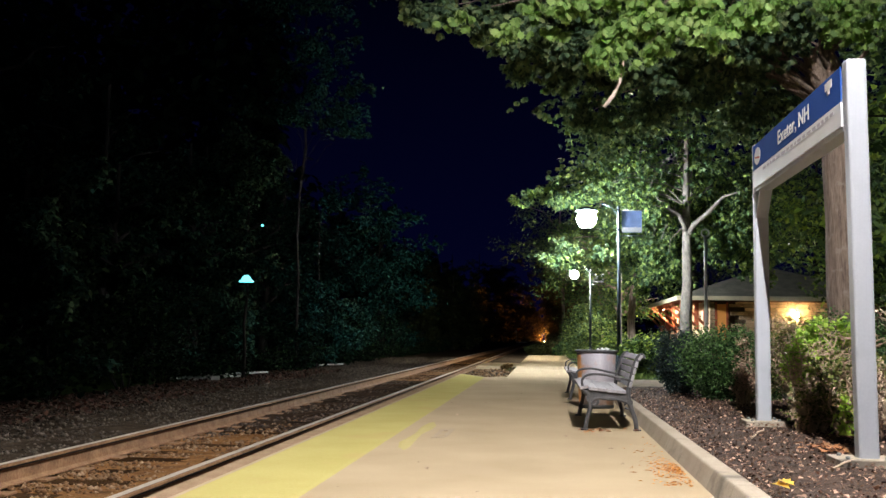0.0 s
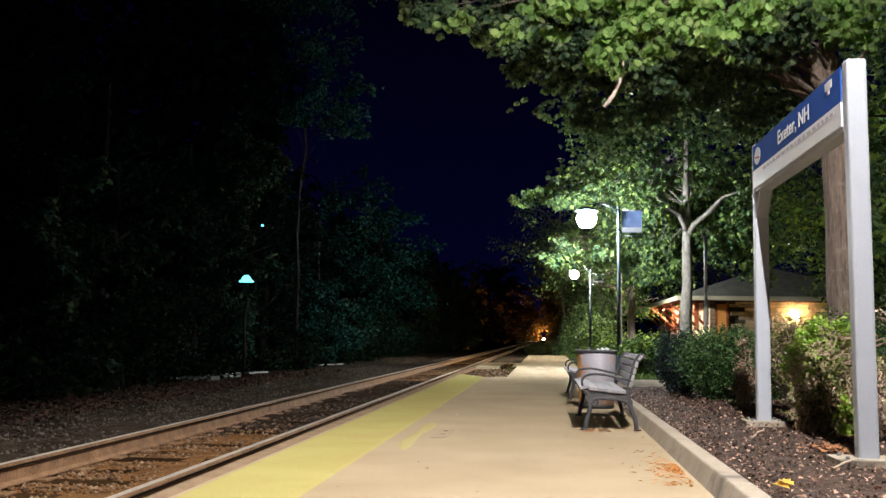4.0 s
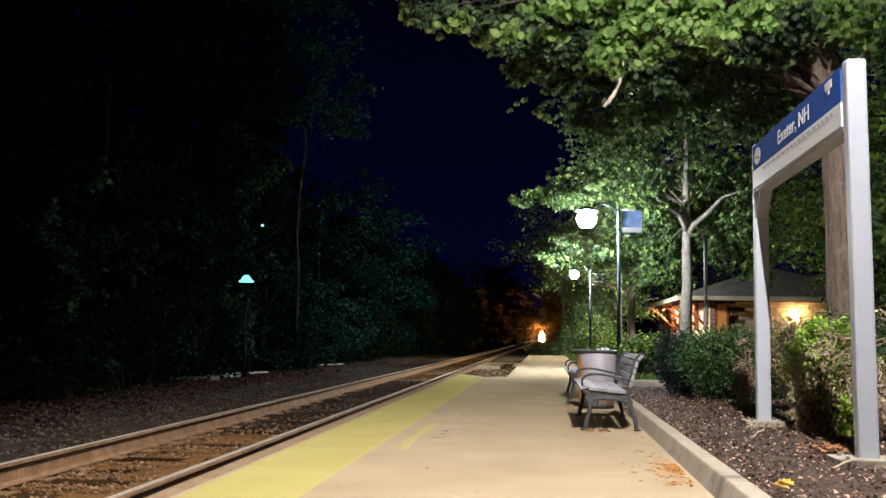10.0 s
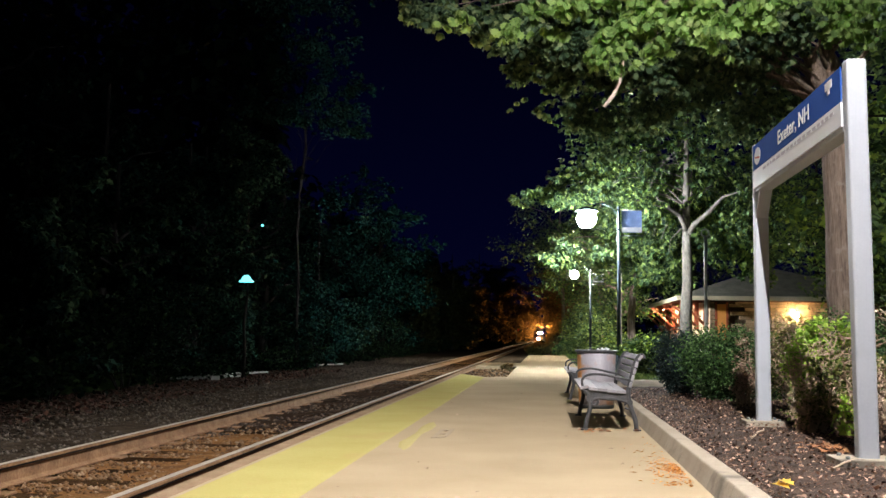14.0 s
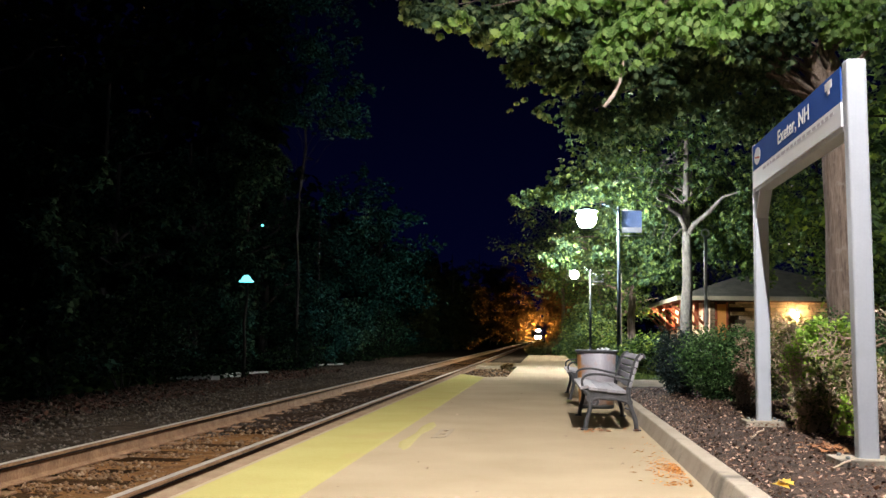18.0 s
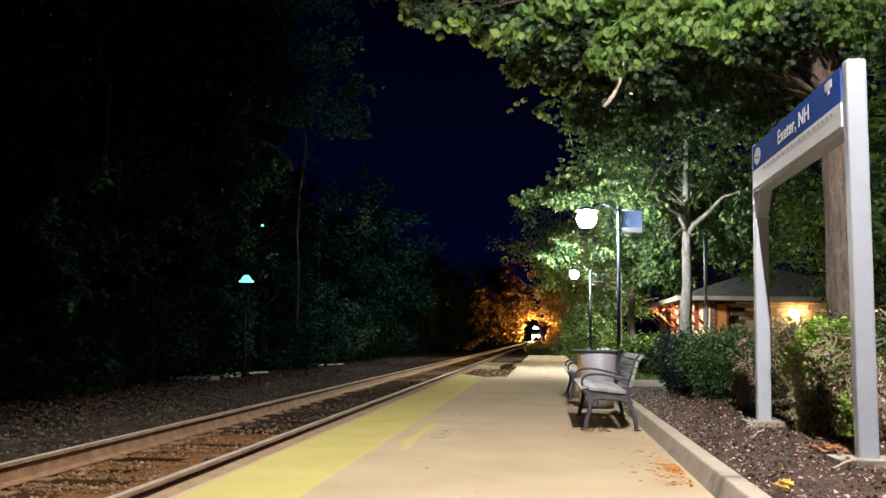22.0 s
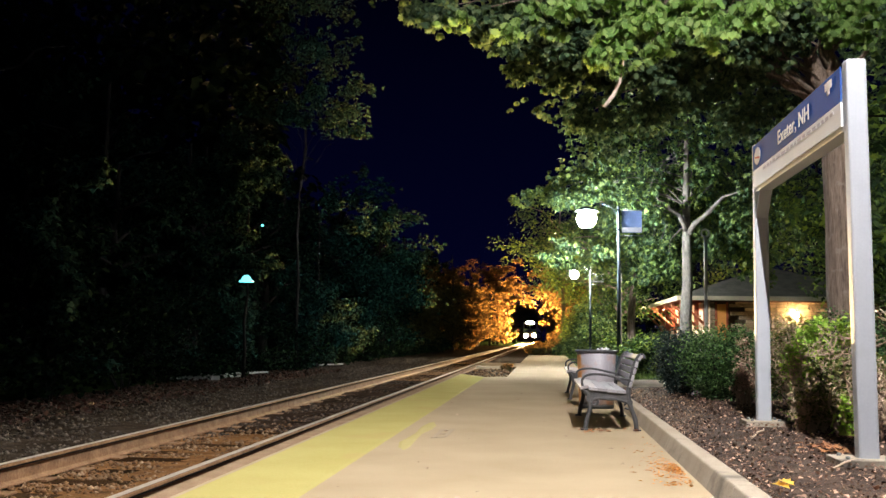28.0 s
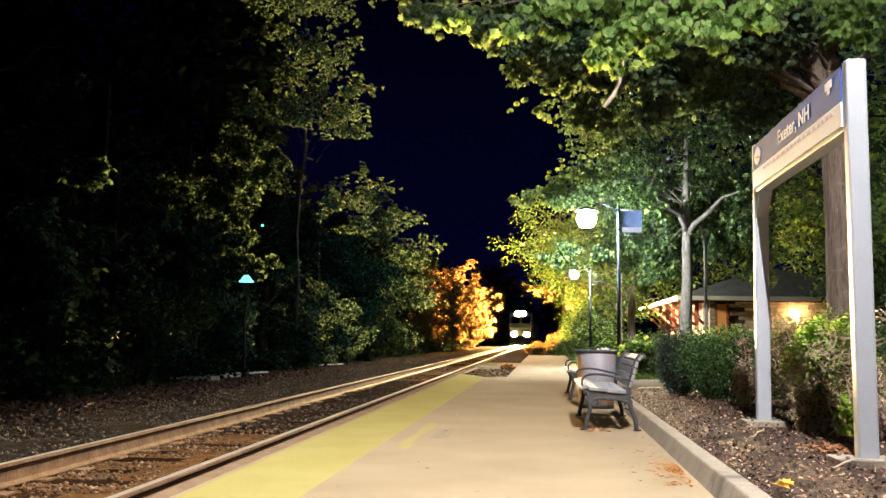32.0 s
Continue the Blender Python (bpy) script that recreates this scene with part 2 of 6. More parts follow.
    seedleaf=island_mat("seedling_leaf", [(0.38, 0.60, 0.08), (0.48, 0.68, 0.12)], 0.5, 0.35),
    dryleaf=island_mat("dry_shrub_leaf", [(0.30, 0.19, 0.14), (0.50, 0.35, 0.28), (0.34, 0.23, 0.16), (0.16, 0.16, 0.06)], 0.8, 0.2),
    litter=island_mat("leaf_litter", [(0.035, 0.02, 0.014), (0.11, 0.058, 0.038), (0.30, 0.175, 0.12), (0.60, 0.39, 0.28), (0.09, 0.05, 0.035), (0.04, 0.023, 0.016)], 0.85, 0.0),
    redlitter=island_mat("red_litter", [(0.03, 0.012, 0.008), (0.075, 0.030, 0.02), (0.11, 0.055, 0.035), (0.05, 0.035, 0.02)], 0.9, 0.0),
    orangeleaf=island_mat("orange_leaf", [(0.50, 0.17, 0.03), (0.68, 0.30, 0.05), (0.40, 0.13, 0.03)], 0.8, 0.1),
    pileleaf=island_mat("pile_leaf", [(0.26, 0.11, 0.05), (0.42, 0.19, 0.08), (0.20, 0.085, 0.045), (0.48, 0.25, 0.11)], 0.85, 0.1),
    yellowleaf=island_mat("yellow_leaf", [(0.72, 0.46, 0.07), (0.62, 0.40, 0.06)], 0.7, 0.1),
    stones=island_mat("ballast_stone", [(0.02625, 0.0195, 0.015), (0.05625, 0.042, 0.0315), (0.0825, 0.06375, 0.048), (0.15, 0.12, 0.09375)], 0.95, 0.0, 0.4),
    oilystones=island_mat("oily_ballast_stone", [(0.016, 0.012, 0.010), (0.04, 0.027, 0.02), (0.075, 0.05, 0.035), (0.16, 0.11, 0.075)], 0.95, 0.0, 0.4),
    rustystones=island_mat("rusty_ballast_stone", [(0.06, 0.028, 0.012), (0.14, 0.07, 0.03), (0.21, 0.115, 0.052), (0.17, 0.10, 0.055), (0.33, 0.22, 0.135)], 0.95, 0.0, 0.4),
    lampglow=glow("lamp_globe", (0.90, 0.96, 1.0), LAMP_L),
    farglow=glow("far_lamp_globe", (1.0, 0.96, 0.82), 4300.0),
    nearglow=glow("near_lamp_globe", (1.0, 0.98, 0.97), NEAR_L),
    wallglow=glow("wall_lamp_glow", (1.0, 0.68, 0.28), 360.0),
    # for the unseen lamps added under the station canopy
    porchglow=glow("porch_lamp_glow", (1.0, 0.72, 0.46), 2600.0),
    tealglow=glow("teal_lamp_glow", (0.18, 0.85, 0.95), 2.2),
    headglow=glow("headlamp_glow", (1.0, 0.66, 0.27), TRAIN_L),
    ditchglow=glow("ditch_lamp_glow", (1.0, 0.66, 0.27), TRAIN_L * 0.14),
)


# ---- mesh helpers ----
class Shape:
    """Vertices and faces of one mesh."""

    def __init__(self):
        self.v, self.f, self.s = [], [], []

    def add(self, v, f, smooth=False):
        k = len(self.v)
        self.v += [tuple(p) for p in v]
        self.f += [tuple(i + k for i in q) for q in f]
        self.s += [smooth] * len(f)
        return self

    def box(self, x0, x1, y0, y1, z0, z1, m=None):
        v = [Vector((x, y, z)) for z in (z0, z1) for y in (y0, y1) for x in (x0, x1)]
        if m is not None:
            v = [m @ p for p in v]
        return self.add(v, [(0, 2, 3, 1), (4, 5, 7, 6), (0, 1, 5, 4), (2, 6, 7, 3), (0, 4, 6, 2), (1, 3, 7, 5)])

    def prism(self, outline, a, b, axis="y"):
        """An outline of (u, w) pairs, drawn out from a to b along the axis."""
        put = {"y": lambda u, w, t: (u, t, w), "x": lambda u, w, t: (t, u, w), "z": lambda u, w, t: (u, w, t)}[axis]
        n = len(outline)
        v = [put(u, w, a) for u, w in outline] + [put(u, w, b) for u, w in outline]
        return self.add(v, [tuple(range(n)), tuple(range(2 * n - 1, n - 1, -1))] + [(i, i + n, (i + 1) % n + n, (i + 1) % n) for i in range(n)])

    def tube(self, points, radii, sides=8, caps=True):
        pts = [Vector(p) for p in points]
        if not hasattr(radii, "__len__"):
            radii = [radii] * len(pts)
        v, f = [], []
        side = None
        for i, p in enumerate(pts):
            d = (pts[min(i + 1, len(pts) - 1)] - pts[max(i - 1, 0)]).normalized()
            if side is None:
                side = d.orthogonal().normalized()
            side = (side - d * side.dot(d)).normalized()
            up = d.cross(side)
            for j in range(sides):
                t = 2 * math.pi * j / sides
                v.append(p + (side * math.cos(t) + up * math.sin(t)) * radii[i])
        for i in range(len(pts) - 1):
            for j in range(sides):
                k = (j + 1) % sides
                f.append((i * sides + j, i * sides + k, (i + 1) * sides + k, (i + 1) * sides + j))
        self.add(v, f, True)
        if caps:
            k = len(self.v) - len(v)
            self.f += [tuple(k + j for j in reversed(range(sides))), tuple(k + (len(pts) - 1) * sides + j for j in range(sides))]
            self.s += [False, False]
        return self

    def lathe(self, profile, centre=(0, 0, 0), sides=24, a0=0.0, a1=None):
        """Pairs of radius and height, turned round the upright axis, or through part of a turn."""
        cx, cy, cz = centre
        n = sides if a1 is None else sides + 1
        turn = [a0 + (2 * math.pi if a1 is None else a1 - a0) * k / sides for k in range(n)]
        v = [(cx + r * math.cos(a), cy + r * math.sin(a), cz + z) for r, z in profile for a in turn]
        f = [(i * n + j, i * n + (j + 1) % n, (i + 1) * n + (j + 1) % n, (i + 1) * n + j) for i in range(len(profile) - 1) for j in range(sides)]
        return self.add(v, f, True)

    def mesh(self, name, material, bevel=0.0):
        me = bpy.data.meshes.new(name)
        me.from_pydata(self.v, [], self.f)
        me.polygons.foreach_set("use_smooth", self.s)
        if bevel:
            bm = bmesh.new()
            bm.from_mesh(me)
            bmesh.ops.recalc_face_normals(bm, faces=bm.faces)
            edges = [e for e in bm.edges if len(e.link_faces) == 2 and e.calc_face_angle(0) > 0.6]
            bmesh.ops.bevel(bm, geom=edges, offset=bevel, segments=2, affect="EDGES", profile=0.5)
            bm.to_mesh(me)
            bm.free()
        me.materials.append(material)
        return me


def part(name, shape, material, parent=None, label="", bevel=0.0, at=None):
    """One mesh object, under a thing or a part where one is given."""
    me = shape if isinstance(shape, bpy.types.Mesh) else shape.mesh(name, material, bevel)
    ob = new(name, me)
    if parent:
        ob.parent = parent
    if at is not None:
        ob.matrix_basis = at
    return tagged(ob, label)


def thing(name, label, category, m=None, group="", kind=""):
    ob = new(name)
    if m is not None:
        ob.matrix_basis = m
    return tagged(ob, label, category, group, kind)


def setting(name, shape, material, label, category, bevel=0.0):
    return tagged(part(name, shape, material, bevel=bevel), label, category, kind="structure")


for k in ("concrete", "yellow", "worn", "faded", "lip", "gravel", "trackbed", "oilybed", "grass", "curb", "tie", "mattblack"):
    M[k].node_tree.nodes["Principled BSDF"].inputs["Specular IOR Level"].default_value = 0.0
OAK = [(0, 0), (0.12, 0.14), (0.30, 0.22), (0.20, 0.36), (0.44, 0.52), (0.24, 0.60), (0.34, 0.82), (0.14, 0.80), (0, 1.0),
       (-0.14, 0.80), (-0.34, 0.82), (-0.24, 0.60), (-0.44, 0.52), (-0.20, 0.36), (-0.30, 0.22), (-0.12, 0.14)]
PLAIN = [(0, 0), (0.30, 0.42), (0.16, 0.8), (0, 1.0), (-0.16, 0.8), (-0.30, 0.42)]
NEEDLE = [(0, 0), (0.10, 0.5), (0, 1.0), (-0.10, 0.5)]
MAPLE = [(0, 0), (0.16, 0.04), (0.42, 0.08), (0.30, 0.28), (0.52, 0.52), (0.25, 0.52), (0.20, 0.74), (0, 1.0), (-0.20, 0.74), (-0.25, 0.52), (-0.52, 0.52), (-0.30, 0.28), (-0.42, 0.08), (-0.16, 0.04)]
RHOMB = [(0, 0), (0.33, 0.5), (0, 1.0), (-0.33, 0.5)]


def leaf_mesh(name, centres, size, material, outline=RHOMB, droop=0.5, flat=False, seed=1, spread=0.35, whorl=1, tumble=0.5):
    """Many small leaves at the given places, each turned its own way."""
    g = np.random.default_rng(seed)
    c = np.asarray(centres, float)
    if whorl > 1:
        c = np.repeat(c[: max(1, len(c) // whorl)], whorl, 0)
    n, k = len(c), len(outline)
    s = size * (1 + spread * g.uniform(-1, 1, n))
    yaw = g.uniform(0, 2 * np.pi, n)
    if whorl > 1:
        yaw = np.repeat(g.uniform(0, 2 * np.pi, n // whorl), whorl) + 2 * np.pi * (np.arange(n) % whorl) / whorl + g.normal(0, 0.3, n)
    d = np.stack([np.cos(yaw), np.sin(yaw), np.full(n, -droop) + g.normal(0, 0.45, n)], 1)
    if flat:
        d[:, 2] = g.normal(0, 0.13, n)
    d /= np.linalg.norm(d, axis=1)[:, None]
    up = np.stack([g.normal(0, tumble, n), g.normal(0, tumble, n), np.ones(n)], 1)
    if flat:
        up = np.stack([g.normal(0, 0.15, n), g.normal(0, 0.15, n), np.ones(n)], 1)
    w = np.cross(d, up)
    w /= np.linalg.norm(w, axis=1)[:, None]
    nn = np.cross(w, d)
    o = np.array(outline)
    curl = 0.22 * (np.abs(o[:, 0]) * 1.2) - 0.25 * (o[:, 1] - 0.4) ** 2
    v = c[:, None, :] + s[:, None, None] * (o[None, :, 0, None] * w[:, None, :] + o[None, :, 1, None] * d[:, None, :] + curl[None, :, None] * nn[:, None, :])
    me = bpy.data.meshes.new(name)
    me.vertices.add(n * k)
    me.vertices.foreach_set("co", v.reshape(-1))
    me.loops.add(n * k)
    me.loops.foreach_set("vertex_index", np.arange(n * k, dtype=np.int32))
    me.polygons.add(n)
    me.polygons.foreach_set("loop_start", np.arange(0, n * k, k, dtype=np.int32))
    me.update(calc_edges=True)
    me.validate()
    me.materials.append(material)
    return me


def stone_mesh(name, centres, sizes, material, seed=2):
    """Angular stones, each an uneven eight-sided lump."""
    g = np.random.default_rng(seed)
    c, n = np.asarray(centres, float), len(centres)
    base = np.array([(1, 0, 0), (0, 1, 0), (-1, 0, 0), (0, -1, 0), (0, 0, 0.75), (0, 0, -0.75)], float)
    v = base[None] * g.uniform(0.6, 1.25, (n, 6, 1)) + g.normal(0, 0.14, (n, 6, 3))
    a = g.uniform(0, 6.28, n)
    rot = np.zeros((n, 3, 3))
    rot[:, 0, 0], rot[:, 0, 1], rot[:, 1, 0], rot[:, 1, 1], rot[:, 2, 2] = np.cos(a), -np.sin(a), np.sin(a), np.cos(a), 1
    v = np.einsum("nij,nkj->nki", rot, v) * np.asarray(sizes)[:, None, None] + c[:, None, :]
    tri = np.array([(0, 1, 4), (1, 2, 4), (2, 3, 4), (3, 0, 4), (1, 0, 5), (2, 1, 5), (3, 2, 5), (0, 3, 5)])
    idx = (tri[None] + 6 * np.arange(n)[:, None, None]).reshape(-1)
    me = bpy.data.meshes.new(name)
    me.vertices.add(n * 6)
    me.vertices.foreach_set("co", v.reshape(-1))
    me.loops.add(n * 24)
    me.loops.foreach_set("vertex_index", idx.astype(np.int32))
    me.polygons.add(n * 8)
    me.polygons.foreach_set("loop_start", np.arange(0, n * 24, 3, dtype=np.int32))
    me.update(calc_edges=True)
    me.validate()
    me.materials.append(material)
    return me


def stuff(name, me, label, category):
    return tagged(new(name, me), label, category, kind="stuff")


# ---- the line of the track: straight by the platform, far off it bends and falls away ----
RAIL_TOP = -0.06


def track_x(y):
    return -3.45 + 1.1e-5 * max(0.0, y - 300) ** 2


def track_z(y):
    return RAIL_TOP - 2.6e-5 * max(0.0, y - 330) ** 2


def ground_fall(y):
    return track_z(y) - RAIL_TOP


# ---- ground ----
def build_ground():
    s = Shape()
    xs = [-3000, -600, -150, -40, -20, -12, -8.6, -6.2, -5.1, -2.34, 1.0, 6, 20, 60, 200, 800, 3000]
    zs = [0, 0, 0, 0, 0.1, 0, -0.30, -0.33, -0.27, -0.26, -0.26, -0.02, 0, 0, 0, 0, 0]
    ys = [-300, -80, -20, 0, 10, 20, 30, 45, 60, 80, 110, 150, 200, 260, 330, 400, 480, 560, 640, 720, 800, 900, 1000, 1300, 2000, 4500]
    v = []
    for y in ys:
        for x, z in zip(xs, zs):
            v.append((x + (track_x(y) + 3.45 if abs(x) < 50 else 0), y, z - 0.05 + ground_fall(min(y, 1000))))
    n = len(xs)
    s.add(v, [(j * n + i, j * n + i + 1, (j + 1) * n + i + 1, (j + 1) * n + i) for j in range(len(ys) - 1) for i in range(n - 1)])
    setting("ground", s, M["grass"], "dark grassy ground beside the railway", "ground")

    # gravel shoulder and the bed between the rails
    def strip(name, x0, z0, x1, z1, material, label, y0=-12.0, y1=150.0, step=0.5, rough=0.02, cols=8):
        sh, vv = Shape(), []
        rows = int((y1 - y0) / step)
        for j in range(rows + 1):
            y = y0 + j * step
            for i in range(cols + 1):
                t = i / cols
                vv.append((x0 + (x1 - x0) * t, y, z0 + (z1 - z0) * t + rough * noise.noise((x0 + (x1 - x0) * t * 1.0, y * 1.3, 3.3)) + 0.5 * rough * noise.noise((t * 9, y * 5, 1.0))))
        c = cols + 1
        sh.add(vv, [(j * c + i, j * c + i + 1, (j + 1) * c + i + 1, (j + 1) * c + i) for j in range(rows) for i in range(cols)], True)
        return setting(name, sh, material, label, "gravel")

    strip("ground_shoulder", -9.6, -0.30, -4.95, -0.26, M["gravel"], "grey gravel shoulder beside the far rail", rough=0.05)
    strip("ground_trackbed", -4.95, -0.255, -2.34, -0.245, M["trackbed"], "rust-brown ballast bed between the rails", rough=0.03, y1=12.6)
    strip("ground_oily_bed", -4.16, -0.245, -2.70, -0.235, M["oilybed"], "oil-darkened ballast bed between the rails", rough=0.05, y0=12.4, y1=27.0)
    strip("ground_bed_verge", -4.95, -0.255, -4.16, -0.25, M["trackbed"], "rust-brown ballast outside the far rail", rough=0.03, y0=12.6)
    strip("ground_far_bed", -4.16, -0.255, -2.34, -0.245, M["trackbed"], "rust-brown ballast bed further up the line", rough=0.03, y0=26.8)


# ---- platform, paint and curbs ----
def build_platform():
    s = Shape()
    s.prism([(-2.33, -14), (1.06, -14), (1.06, 56.5), (-0.95, 56.5), (-0.95, 25.3), (-1.46, 24.9), (-2.33, 27.1)], -0.40, 0.0, "z")
    setting("platform", s, M["concrete"], "worn beige concrete station platform with leaves on it", "platform")
    lip = Shape()
    lip.box(-2.36, -2.215, -14, 27.0, -0.40, 0.004)
    setting("platform_edge", lip, M["lip"], "crumbling stained concrete lip of the platform", "platform edge", 0.012)
    def paint(ring, rise=0.004, slope=0.05):
        """A thin coat of paint with feathered edges."""
        mx, my = sum(p[0] for p in ring) / len(ring), sum(p[1] for p in ring) / len(ring)
        q = Shape()
        n = len(ring)
        top = [(x - math.copysign(min(slope, abs(x - mx)), x - mx), y - math.copysign(min(slope, abs(y - my)), y - my), rise) for x, y in ring]
        q.add(top + [(x, y, -0.002) for x, y in ring], [tuple(range(n))] + [(n + i, n + (i + 1) % n, (i + 1) % n, i) for i in range(n)])
        return q
    y = paint([(-2.2, -14), (-1.45, -14), (-1.45, 24.6), (-2.2, 26.6)])
    setting("yellow_line", y, M["yellow"], "broad yellow painted safety strip along the edge", "safety line")
    w = paint([(-1.19, 8.70), (-1.17, 8.93), (-1.20, 9.68), (-1.21, 10.21), (-1.17, 10.73), (-1.17, 11.19), (-1.27, 11.67), (-1.32, 11.48), (-1.34, 10.98), (-1.31, 10.23), (-1.33, 9.69), (-1.35, 9.38), (-1.29, 8.90)], 0.004, 0.035)
    setting("paint_patch", w, M["worn"], "faded smear of old yellow paint on concrete", "paint mark")
    k = Shape()
    for x0, x1, y0, y1 in ((-1.09, -1.05, 9.8, 10.7), (-0.99, -0.95, 9.9, 10.8), (-1.05, -0.99, 9.82, 9.95), (-1.05, -0.99, 10.6, 10.72), (-1.05, -0.99, 10.2, 10.28)):
        k.box(x0, x1, y0, y1, -0.01, 0.004)
    setting("stencil_mark", k, M["faded"], "faded grey stencilled mark on the concrete", "paint mark")
    # level crossing panel beyond the end of the wide platform
    c = Shape()
    c.box(-2.45, -0.98, 36.2, 41.0, -0.4, -0.05)
    setting("crossing_panel", c, M["concrete"], "low concrete crossing panel beside the rail", "crossing panel", 0.01)
    b = stone_field(-2.4, -1.0, 27.0, 36.0, 260, 0.03, 0.06, -0.16, 21)
    stuff("ballast_patch", stone_mesh("ballast_patch", *b, M["rustystones"], 22), "dark ballast patch beyond the platform corner", "ballast")
    g = Shape()
    g.box(-2.45, -0.96, 27.15, 36.15, -0.4, -0.17)
    g.box(-2.45, -0.96, 41.05, 56.4, -0.4, -0.10)
    g.box(-2.45, 1.6, 56.55, 95.0, -0.4, -0.12)
    setting("gravel_patch", g, M["gravel"], "gravel ground beyond the platform corner and end", "gravel")
    # curb in lengths, with the joints left open
    curb = thing("curb", "pale concrete curb between platform and planting bed", "curb", kind="structure")
    y0 = -9.0
    while y0 < 18.0:
        length = 3.02
        cs = Shape()
        cs.prism([(1.0, -0.1), (1.23, -0.1), (1.22, 0.13), (1.095, 0.13)], y0, min(y0 + length, 18.8))
        part("curb_length", cs, M["curb"], curb, bevel=0.012)
        y0 += length + 0.012
    cs = Shape()
    cs.box(1.24, 6.5, 18.62, 18.8, -0.1, 0.13)
    part("curb_length", cs, M["curb"], curb, bevel=0.012)
    p = Shape()
    p.box(1.07, 9.0, 18.85, 23.6, -0.3, 0.045)
    setting("path", p, M["curb"], "pale concrete path leading off the platform", "path", 0.01)
    lawn = Shape()
    lawn.box(1.07, 7.9, 23.65, 58.0, -0.3, -0.015)
    setting("lawn", lawn, M["lawn"], "worn green grass beside the far platform", "lawn")
    g = np.random.default_rng(23)
    n = 9000
    gx, gy = 1.15 + 4.5 * g.uniform(0, 1, n) ** 1.5, g.uniform(23.8, 57.5, n)
    stuff("grass", leaf_mesh("grass", np.stack([gx, gy, np.full(n, -0.02)], 1), 0.13, M["blade"], NEEDLE, droop=-1.6, seed=24), "short grass blades beside the platform", "grass")
    # planting bed with an uneven surface
    bed, vv, nx, ny = Shape(), [], 40, 150
    for j in range(ny + 1):
        for i in range(nx + 1):
            x, y = 1.225 + 6.3 * i / nx, -9 + 27.6 * j / ny
            rise = 0.04 * min(1, (x - 1.22) / 0.5)
            vv.append((x, y, 0.085 + rise + 0.025 * noise.noise((x * 2, y * 2, 0)) + 0.012 * noise.noise((x * 9, y * 9, 5))))
    bed.add(vv, [(j * (nx + 1) + i, j * (nx + 1) + i + 1, (j + 1) * (nx + 1) + i + 1, (j + 1) * (nx + 1) + i) for j in range(ny) for i in range(nx)], True)
    setting("planting_bed", bed, M["mulch"], "dark mulch planting bed strewn with dead leaves", "planting bed")


def stone_field(x0, x1, y0, y1, n, small, big, z, seed, bias=1.0):
    g = np.random.default_rng(seed)
    t = g.uniform(0, 1, n) ** bias
    size = g.uniform(small, big, n)
    c = np.stack([g.uniform(x0, x1, n), y0 + (y1 - y0) * t, z + size * 0.15], 1)
    return c, size


